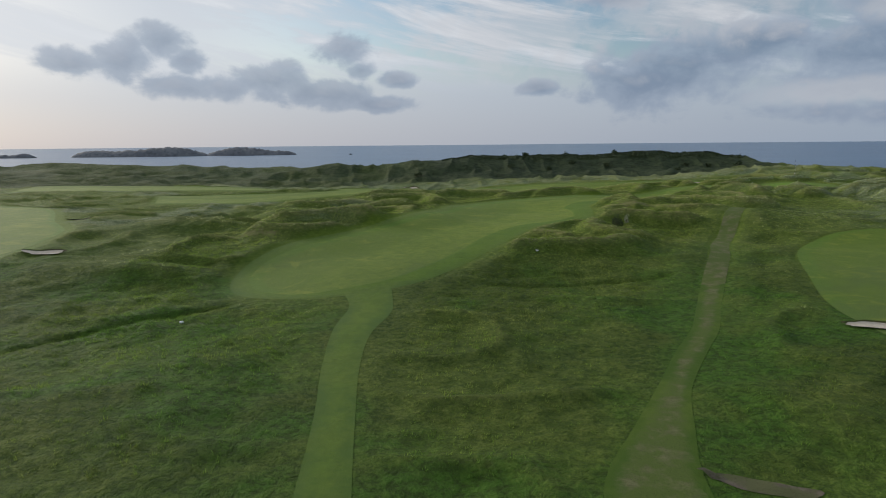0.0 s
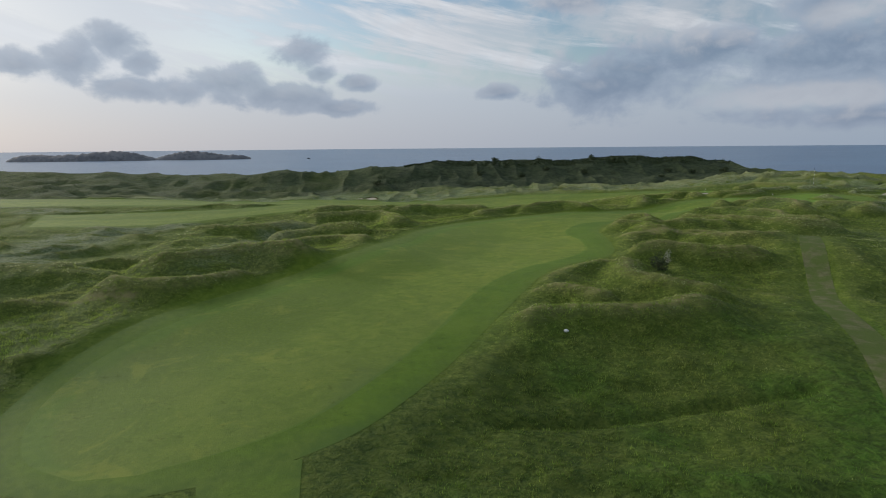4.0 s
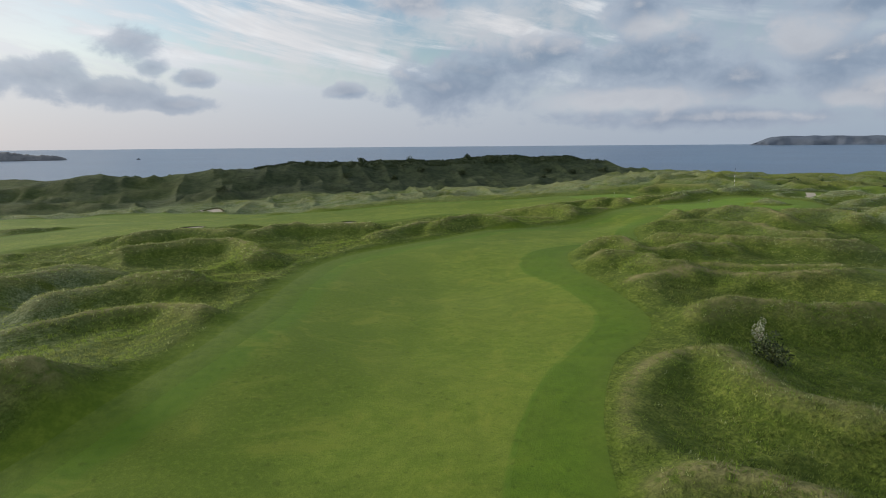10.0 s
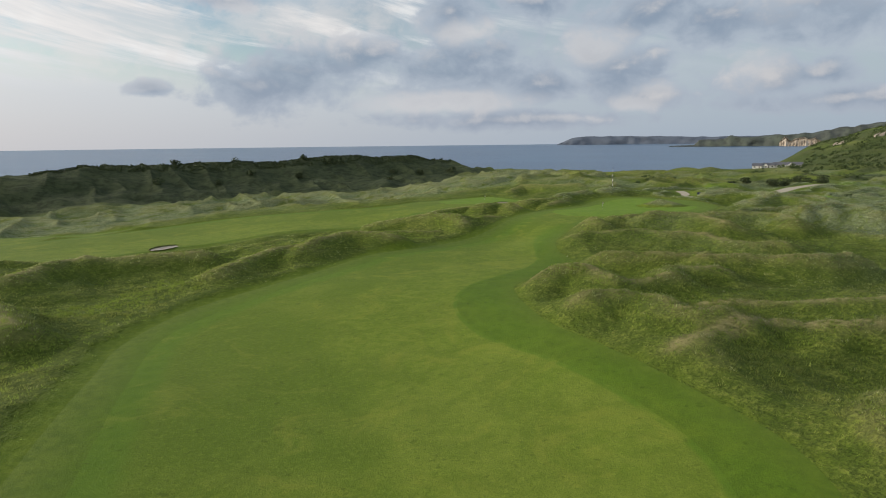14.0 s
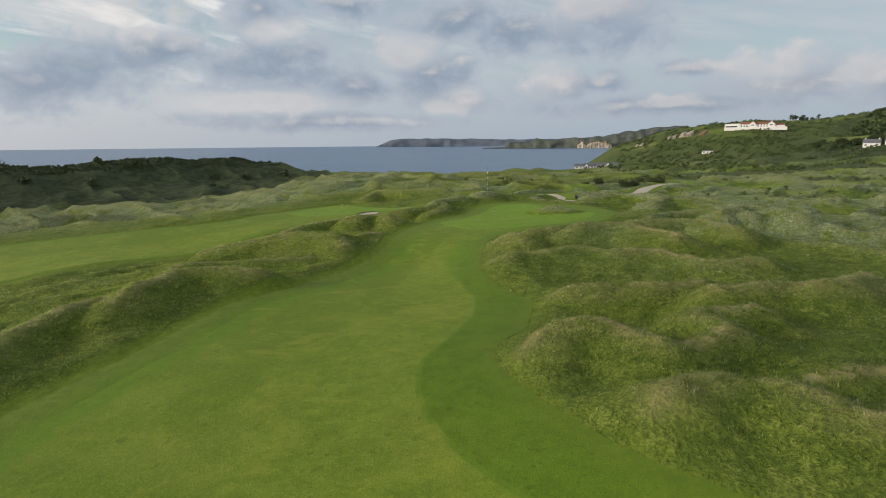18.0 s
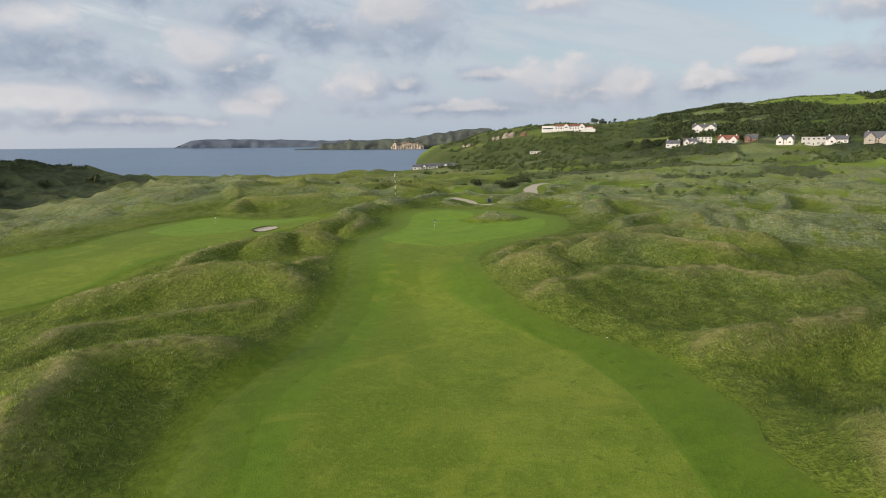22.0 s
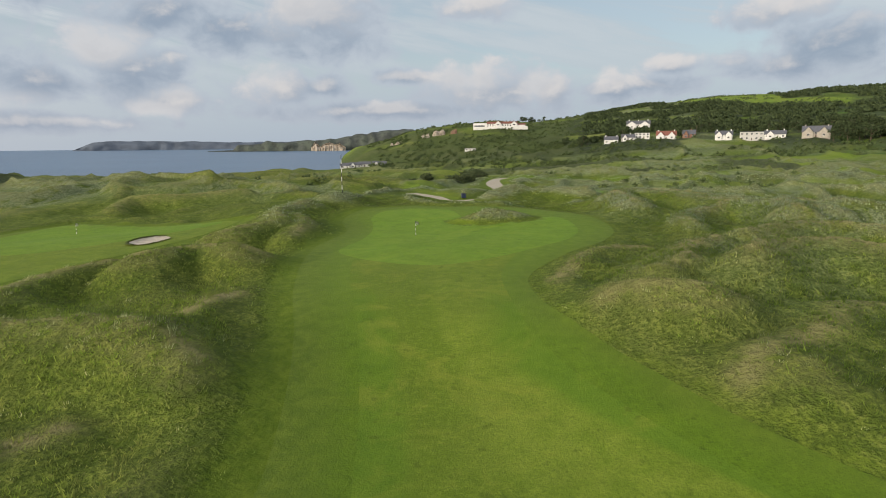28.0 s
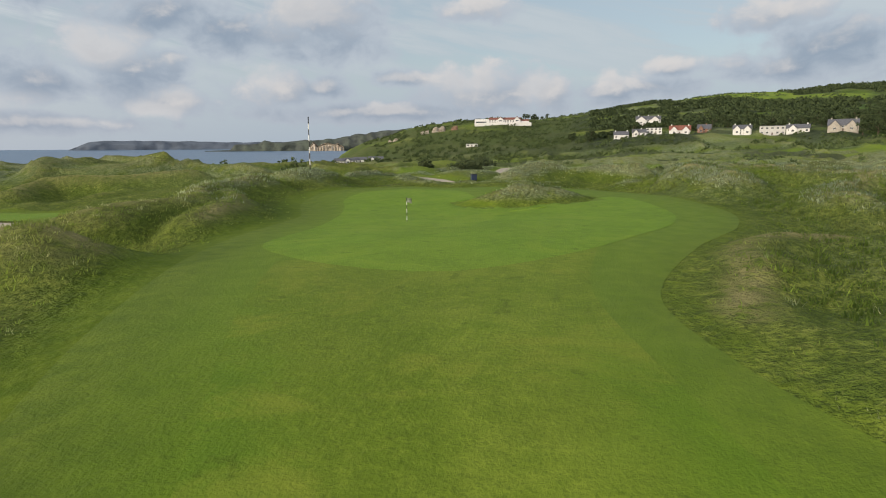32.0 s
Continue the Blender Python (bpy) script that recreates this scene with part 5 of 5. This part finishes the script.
keep = (read(scrub, sx, sy) > 0.75) & ((dist < foot - 8) | (dist > brow) | (bear > 109.2) | (bear < 94.8))
scatter_bushes("hillside_woods", np.stack([sx[keep], sy[keep]], 1), 5.2, 26, 0.30, TREE_LEAF, 83, label="dark broadleaf woods on the hill behind the houses", category="woods")
m_ = 900
sx, sy = r.uniform(250, 620, m_), r.uniform(120, 420, m_)
keep = grain(sx, sy, 38, 57) > 0.28
scatter_bushes("heath_scrub", np.stack([sx[keep], sy[keep]], 1), 1.6, 30, 0.30, HILL_LEAF, 85, label="low green heath scrub between the fairways", category="scrub")
m_ = 2200
sx, sy = r.uniform(0, 285, m_), r.uniform(576, 603, m_)
scatter_bushes("ridge_scrub", np.stack([sx, sy], 1), 0.85, 18, 0.38, DARK_LEAF, 87, label="dark scrub covering the face of the sea ridge", category="scrub")


# ---- houses ----
def house(x, y, turn, wide, deep, eaves, roof, wall_m, roof_m, label, storeys=1, gables=0, chimneys=2, flat=False, z=None):
    """A house whose front (-y) carries the windows and the door; the ridge runs along x."""
    t = thing("house", x, y, turn, z, label=label, category="house", group="houses by the links")
    w, d = wide / 2, deep / 2
    part("wall", box(-w, w, -d, d, -2.5, eaves), wall_m, t)
    if flat:
        part("roof", box(-w - 0.3, w + 0.3, -d - 0.5, d + 0.3, eaves, eaves + 0.35, 0.05), roof_m, t)
    else:
        o = 0.45
        bm = bmesh.new()
        for sgn in (-1, 1):
            pts = [(-w - o, sgn * (d + o), eaves - 0.15), (w + o, sgn * (d + o), eaves - 0.15), (w + o, 0, eaves + roof), (-w - o, 0, eaves + roof)]
            low = [bm.verts.new(p) for p in pts]
            top = [bm.verts.new((p[0], p[1], p[2] + 0.25)) for p in pts]
            bm.faces.new(low), bm.faces.new(top[::-1])
            for k in range(4):
                bm.faces.new((low[k], low[(k + 1) % 4], top[(k + 1) % 4], top[k]))
        bmesh.ops.recalc_face_normals(bm, faces=bm.faces)
        r_ = part("roof", bm, roof_m, t)
        for sgn in (-1, 1):
            gx = sgn * (w - 0.15)
            part("gable_wall", prism_x([(-d, eaves), (d, eaves), (0, eaves + roof)], gx - 0.15, gx + 0.15), wall_m, t)
        for k in range(chimneys):
            cx = (-0.8 + 1.6 * k / max(1, chimneys - 1)) * w if chimneys > 1 else 0.3 * w
            part("chimney", box(cx - 0.5, cx + 0.5, -0.4, 0.4, eaves + roof * 0.5, eaves + roof + 1.3, 0.04), wall_m, r_)
    for k in range(gables):
        gx = w * (-0.55 + 1.1 * k / max(1, gables - 1)) if gables > 1 else -0.45 * w
        gw = wide * 0.17
        part("front_gable", prism([(gx - gw, -1.0), (gx + gw, -1.0), (gx + gw, eaves), (gx, eaves + roof * 0.8), (gx - gw, eaves)], -d - 1.4, 0.0), wall_m, t)
        part("gable_roof", prism([(gx - gw - 0.4, eaves - 0.3), (gx, eaves + roof * 0.8 + 0.12), (gx + gw + 0.4, eaves - 0.3), (gx + gw + 0.4, eaves), (gx, eaves + roof * 0.8 + 0.45), (gx - gw - 0.4, eaves)], -d - 1.7, 0.0), roof_m, t)
        window_part(t, gx, -d - 1.4, eaves * 0.45, 1.8, 1.5)
    cols = max(2, int(wide // 3.6))
    for s in range(storeys):
        for k in range(cols):
            cx = -w + (k + 0.5) * wide / cols
            if s == 0 and k == cols // 2:
                part("door", box(cx - 0.5, cx + 0.5, -d - 0.08, -d + 0.1, 0.1, 2.2, 0.02), DOOR, t)
                continue
            window_part(t, cx, -d, (s + 0.55) * eaves / storeys, 1.7, 1.35)
    return t


def prism_x(profile, x0, x1):
    """A solid between two copies of a profile in y and z."""
    bm = bmesh.new()
    a = [bm.verts.new((x0, p, q)) for p, q in profile]
    b = [bm.verts.new((x1, p, q)) for p, q in profile]
    bm.faces.new(a), bm.faces.new(b[::-1])
    for k in range(len(a)):
        n_ = (k + 1) % len(a)
        bm.faces.new((a[n_], a[k], b[k], b[n_]))
    bmesh.ops.recalc_face_normals(bm, faces=bm.faces)
    return bm


def window_part(t, x, y, z, w, h):
    f = part("window", box(x - w / 2 - 0.1, x + w / 2 + 0.1, y - 0.06, y + 0.05, z - h / 2 - 0.1, z + h / 2 + 0.1), FRAME, t)
    part("pane", box(x - w / 2, x - 0.04, y - 0.09, y - 0.03, z - h / 2, z + h / 2), GLASS, f)
    part("pane", box(x + 0.04, x + w / 2, y - 0.09, y - 0.03, z - h / 2, z + h / 2), GLASS, f)


def by_bearing(bearing, dist):
    """A place seen from the last fairway, and the turn that faces it."""
    a = radians(bearing)
    return 97 + dist * math.sin(a), 283 + dist * math.cos(a), -bearing


HOUSES = [(90.6, 650, 14, 8, 4.6, 3.4, WHITE, SLATE, "small white rendered house with a slate roof", 1, 0, 2, False),
          (92.1, 650, 13, 8, 3.0, 3.4, WHITE, SLATE, "white cottage with a grey slate roof", 1, 1, 1, False),
          (93.3, 660, 15, 8, 5.4, 0.4, WHITE, SLATE, "white flat-roofed house with wide windows", 2, 0, 0, True),
          (95.4, 645, 19, 9, 3.6, 4.4, WHITE, RED_TILE, "white house with a red tiled roof and front gables", 1, 2, 2, False),
          (97.3, 650, 12, 9, 3.8, 4.0, BRICK_WALL, SLATE, "brown brick house with a slate roof", 2, 1, 1, False),
          (100.2, 620, 15, 9, 4.6, 3.6, WHITE, SLATE, "long white house with dormers and a slate roof", 2, 2, 2, False),
          (102.4, 620, 20, 10, 7.8, 0.4, GREY_WALL, SLATE, "grey modern two-storey house with large windows", 2, 0, 0, True),
          (104.2, 610, 17, 9, 3.4, 3.4, WHITE, SLATE, "white bungalow with a low slate roof and chimneys", 1, 1, 2, False),
          (107.2, 600, 21, 10, 4.4, 5.0, STONE_WALL, SLATE, "large stone house with twin gables and a slate roof", 2, 2, 2, False),
          (92.8, 765, 27, 10, 6.0, 4.2, WHITE, SLATE, "big white house with a slate roof higher on the hill", 2, 2, 3, False),
          (77.4, 660, 12, 7, 3.0, 0.4, WHITE, SLATE, "low white flat-roofed hut on the links", 1, 0, 0, True)]
for bearing, dist, *spec in HOUSES:
    x, y, turn = by_bearing(bearing, dist)
    wide, deep, eaves, roof, wm, rm, label, storeys, gables, chim, flat = spec
    house(x, y, turn, wide, deep, eaves, roof, wm, rm, label, storeys, gables, chim, flat)
for k, (bearing, dist, wide) in enumerate([(65.3, 600, 9), (66.3, 603, 11), (67.2, 606, 12), (68.6, 600, 14)]):
    x, y, turn = by_bearing(bearing, dist)
    house(x, y, turn, wide, 7, 2.8, 2.4, WHITE, SLATE, "white beach house with a dark slate roof above the strand", 1, k % 2, 0, False)


def hotel():
    x, y, turn = by_bearing(80.1, 870)
    t = thing("hotel", x, y, turn, label="long white hotel with red roofs on the hill", category="hotel")
    t.scale = (0.8, 0.8, 0.62)
    part("wing", box(-46, -22, -8, 8, -6, 9.5, 0.1), WHITE, t, "white flat-roofed wing")
    part("main_block", box(-22, 32, -7, 7, -6, 8, 0.1), WHITE, t)
    part("terrace", box(-46, 50, -14, -7, -6, 1.4, 0.1), WHITE, t)
    part("end_block", box(32, 46, -6, 6, -6, 5, 0.1), WHITE, t)
    part("roof", prism_x([(-8, 8), (0, 13), (8, 8)], -22.4, 32.4), RED_TILE, t, "red tiled roof")
    part("roof", prism_x([(-6.6, 5), (0, 8.5), (6.6, 5)], 32.4, 46.5), RED_TILE, t, "red tiled roof")
    for gx in (-2, 26):
        part("gable", prism([(gx - 5, 0), (gx + 5, 0), (gx + 5, 8), (gx, 14), (gx - 5, 8)], -9.5, 0), WHITE, t)
        part("gable_roof", prism([(gx - 5.6, 7.6), (gx, 14.4), (gx + 5.6, 7.6), (gx + 5.6, 8.2), (gx, 15.0), (gx - 5.6, 8.2)], -10, 0), RED_TILE, t)
        window_part(t, gx, -9.5, 5.5, 4.5, 2.2)
    for k in range(12):
        window_part(t, -20 + 4.4 * k, -7, 3.2, 2.4, 1.8)
        if k not in (3, 4, 10, 11):
            window_part(t, -20 + 4.4 * k, -7, 6.2, 2.0, 1.5)
    part("glazing", box(-44, -26, -8.2, -7.9, 1.6, 4.4), GLASS, t, "dark band of windows")


hotel()

# trees among the houses
tseeds = [tree("tree", *by_bearing(111 + k, 600)[:2], 9, 4.5, 90 + k, 420, label="dark broad-leaved tree behind the houses", category="tree", group="trees by the houses") for k in range(3)]
rng = random.Random(9)
for k in range(140):
    if k < 40:
        b, d = rng.uniform(108.4, 116), rng.uniform(575, 690)
    elif k < 125:
        b, d = rng.uniform(86, 109), rng.uniform(650, 730)
    else:
        b, d = rng.uniform(81.8, 84.5), rng.uniform(1085, 1120)
    x, y, _ = by_bearing(b, d)
    s = rng.uniform(1.0, 1.9) if k < 40 else rng.uniform(0.55, 1.25)
    copy_thing(rng.choice(tseeds), pose(x, y, ground_at(x, y) - 0.2, 0, 0, rng.uniform(0, 360)) @ Matrix.Diagonal((s * 1.1, s * 1.1, s, 1)))

# utility poles among the houses
for k, (b, d) in enumerate([(97.9, 640), (91.6, 640), (103.6, 640)]):
    x, y, _ = by_bearing(b, d)
    t = thing("utility_pole", x, y, 30 * k, label="wooden utility pole beside the houses", category="pole", group="utility poles")
    part("post", rod(0.22, 0.16, -0.5, 11, 8), BARK, t)
    part("crossarm", box(-1.2, 1.2, -0.08, 0.08, 10.2, 10.4), BARK, t)


# dark pines stand beyond the last house
rng = random.Random(23)
for k in range(16):
    x, y, _ = by_bearing(108.6 + 6.0 * (k + rng.random()) / 16, rng.uniform(585, 680))
    s = rng.uniform(1.1, 1.6)
    copy_thing(rng.choice(tseeds), pose(x, y, ground_at(x, y) - 0.2, 0, 0, rng.uniform(0, 360)) @ Matrix.Diagonal((s, s, s, 1)))


# ---- cliffs, headlands, islands ----
def headland(name, bearings, rises, dist, depth, foot, material, seed, face=0.12, **tags):
    """Land seen across water: a cliff face along a line of bearings, with a back that falls away."""
    n = 140
    rng = np.random.default_rng(seed)
    b = np.linspace(bearings[0], bearings[-1], n)
    h = np.interp(b, bearings, rises)
    soft = lambda k: np.interp(np.linspace(0, k, n), np.arange(k + 1), rng.uniform(-1, 1, k + 1))
    h = h * (1 + 0.05 * soft(40) + 0.04 * soft(18))
    rows = []
    for u, v in ((0.0, 0.0), (0.25 * face, 0.30), (0.6 * face, 0.62), (face, 0.86), (0.35, 1.0), (0.7, 0.97), (1.0, 0.0)):
        jag = soft(45) * (0.35 * depth * face if 0 < u < 0.3 else 0)
        r_ = dist + depth * u + jag
        z = foot + np.maximum(h, 0.4) * v * (1 + 0.08 * soft(50) * (0 < u < 0.3))
        rows.append(np.stack([97 + r_ * np.sin(np.radians(b)), 283 + r_ * np.cos(np.radians(b)), z], 1))
    return mesh_object(name, np.concatenate(rows), grid_faces(len(rows), n), material, smooth_faces=False, **tags)


headland("headland", [43.7, 44.3, 45.3, 46.2, 48.5, 53, 57, 60, 64, 68], [1, 20, 52, 62, 62, 56, 50, 50, 54, 60], 4400, 420, 18, HAZY_CAPE_ROCK, 3,
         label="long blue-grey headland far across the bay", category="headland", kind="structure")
headland("cliff_headland", [53.9, 54.8, 56.0, 56.4, 58.4, 58.9, 59.7, 60.5, 61.6, 63, 65, 67, 70, 72, 73], [1.5, 4, 7, 34, 36, 55, 44, 42, 52, 54, 60, 80, 105, 108, 60], 3150, 500, 11.5, BASALT, 5, 0.10,
         label="dark sea cliffs with grassy tops across the bay", category="cliff", kind="structure")
headland("chalk_cliff", [62.7, 63.1, 63.5, 63.9, 64.4, 64.8, 65.3, 65.8], [18, 44, 22, 34, 40, 30, 36, 18], 3080, 90, 11, CHALK, 9, 0.5,
         label="pale chalk cliffs at the head of the bay", category="cliff", kind="structure")


def outcrop(b0, b1, dist, low, high, seed, label):
    """A bare face cut into the hillside, with its top running back into the slope."""
    n, m = 30, 8
    rng = np.random.default_rng(seed)
    top = 0.55 + 0.45 * np.interp(np.linspace(0, 6, n), np.arange(7), rng.uniform(0, 1, 7))
    v = []
    for j in range(m):
        for k in range(n):
            u, w = k / (n - 1), j / (m - 2)
            b = radians(b0 + (b1 - b0) * u)
            edge = min(1.0, 7 * u, 7 * (1 - u)) * top[k]
            back = j == m - 1
            d = dist + (120 if back else 14 * w + rng.uniform(-2, 2))
            x, y = 97 + d * math.sin(b), 283 + d * math.cos(b)
            rise = -2 if back else low + (high - low) * w * edge + rng.uniform(-0.5, 0.5) * (w > 0)
            v.append((x, y, (ground_at(x, y) if back else ground_at(97 + dist * math.sin(b), 283 + dist * math.cos(b))) + rise))
    return mesh_object("chalk_outcrop", v, grid_faces(m, n), CHALK if seed != 6 else RED_ROCK, smooth_faces=False, label=label, category="rock", group="bare rock faces")


outcrop(69.6, 71.2, 830, -2, 4.0, 1, "pale bare chalk face on the hillside")
outcrop(72.6, 73.6, 835, -1, 5, 2, "pale bare chalk face above the bay")
outcrop(73.7, 75.1, 840, -1, 8, 4, "tall pale chalk scar on the hillside")
outcrop(75.4, 76.2, 835, -1, 4.5, 6, "small reddish rock face on the hillside")


def island(x, y, turn, long, wide, tall, seed, label):
    n, m = 60, 12
    rng = np.random.default_rng(seed)
    crest = 0.45 + 0.35 * np.sin(np.linspace(0.6, 9.0, n) + seed) * 0.5 + rng.uniform(-0.08, 0.08, n) + 0.3
    v = []
    for j in range(m):
        w = -1 + 2 * j / (m - 1)
        for k in range(n):
            u = -1 + 2 * k / (n - 1)
            shape = max(0.0, 1 - abs(u) ** 3) ** 0.6
            px, py = u * long, w * wide * (0.35 + 0.65 * shape)
            c, s = math.cos(radians(turn)), math.sin(radians(turn))
            v.append((x + px * c - py * s, y + px * s + py * c, SEA - 1.5 + (1.5 + tall * crest[k] * shape) * max(0, 1 - w * w) ** 0.7 + rng.uniform(-0.4, 0.4)))
    return mesh_object("island", v, grid_faces(m, n), HAZY_SKERRY, smooth_faces=False, label=label, category="island", group="offshore skerries")


island(-965, 2010, 12, 205, 60, 34, 1, "low dark rocky island off the shore")
island(-640, 2090, 12, 150, 50, 30, 4, "long low dark island off the shore")
island(-1300, 1900, 12, 60, 25, 17, 7, "small dark skerry beyond the islands")
island(-300, 2050, 0, 6, 4, 5, 9, "tiny dark rock standing in the sea")


# ---- long grass ----
def clumps(name, n, blades_each, wide, lo, hi, spread_r, area, material, seed, want, **tags):
    """Clumps of grass blades over the rough: three points to a blade."""
    r = np.random.default_rng(seed)
    x, y = r.uniform(area[0], area[1], n), r.uniform(area[2], area[3], n)
    cut = read(CUT_GRID, x, y)
    keep = (cut < 3.0) & (r.uniform(0, 1, n) < want(x, y, cut))
    x, y = x[keep], y[keep]
    z = level_at(x, y) + 0.1 * step(0.0, 1.2, cut[keep])
    n = len(x)
    e = 1.2
    lie = np.stack([(level_at(x - e, y) - level_at(x + e, y)) / (2 * e), (level_at(x, y - e) - level_at(x, y + e)) / (2 * e), np.ones(n)], 1)
    lie = lie / np.linalg.norm(lie, axis=1)[:, None]
    size = r.uniform(lo, hi, n) * (0.75 + 0.5 * (grain(x, y, 7, seed + 1) + 1) / 2) * (0.22 + 0.78 * step(-2.5, 6, -cut[keep]))
    a = r.uniform(0, 2 * np.pi, (n, blades_each))
    off = spread_r * r.uniform(0.1, 1, (n, blades_each)) ** 0.7
    bx, by = x[:, None] + off * np.cos(a), y[:, None] + off * np.sin(a)
    lean = 0.35 + 0.65 * r.uniform(0, 1, (n, blades_each))
    tall = size[:, None] * r.uniform(0.6, 1.1, (n, blades_each))
    a2 = a + r.normal(0, 0.8, a.shape)
    w = wide * r.uniform(0.7, 1.5, a.shape) * (1 + size[:, None])
    px, py = -np.sin(a2) * w, np.cos(a2) * w
    zz = np.repeat(z[:, None], blades_each, 1) - 0.05
    p0 = np.stack([bx - px, by - py, zz], -1)
    p1 = np.stack([bx + px, by + py, zz], -1)
    p2 = np.stack([bx + lean * tall * np.cos(a2) + 0.12 * tall, by + lean * tall * np.sin(a2), zz + tall], -1)
    ob = quick_mesh(name, np.stack([p0, p1, p2], 2).reshape(-1, 3), 3, material, kind="stuff", **tags)
    tilt = lie[:, None] * 0.78 + 0.22 * np.stack([np.cos(a), np.sin(a), 0 * a], -1) + 0.16 * r.normal(0, 1, (n, blades_each, 3))
    tilt /= np.linalg.norm(tilt, axis=-1)[..., None]
    at = ob.data.attributes.new("lie", "FLOAT_VECTOR", "POINT")
    at.data.foreach_set("vector", np.repeat(tilt.reshape(-1, 3), 3, 0).astype(np.float32).ravel())
    return ob


# a pale line of marram leads away from the turf
MARRAM_LINE = [(113.9, 277.9), (114.1, 277.0), (113.7, 275.7), (113.1, 274.5), (111.7, 273.6)]


def corridor(x, y, reach):
    """1 near the mown hole, falling to nought beyond reach."""
    return 1 - step(reach * 0.5, reach, -inside_by(x, y, CUT_RING))


clumps("long_grass", 150000, 8, 0.030, 0.20, 0.42, 0.36, (-62, 200, 45, 335), GREEN_BLADES, 101,
       lambda x, y, c: (0.25 + 0.75 * corridor(x, y, 38)) * (0.15 * step(0.0, 3.0, -c) + 0.85 * step(2.5, 9.0, -c)), label="tufted long green rough grass", category="grass")
clumps("marram_grass", 120000, 10, 0.017, 0.20, 0.38, 0.36, (-70, 235, 90, 345), PALE_BLADES, 111,
       lambda x, y, c: 2.2 * crest_line(x, y, 1.0, 0.6, *MARRAM_LINE) * (c < -0.2) + step(1.5, 6, -c) * (0.03 + 0.5 * step(0.25, 1.1, read(CREST_GRID, x, y))  + 0.35 * step(0.1, 0.5, grain(x, y, 26, 61)) * (x > 95) * (y < 265)),
       label="pale seeding marram grass on the dune crests", category="grass")
clumps("marram_grass", 90000, 6, 0.034, 0.26, 0.48, 0.6, (140, 345, 105, 335), SILVER_BLADES, 121,
       lambda x, y, c: step(1.5, 6, -c) * step(0.05, 0.7, read(CREST_GRID, x, y) + 0.3 * grain(x, y, 24, 123)) * step(145, 175, x),
       label="silvery marram tussocks along the field dunes", category="grass")
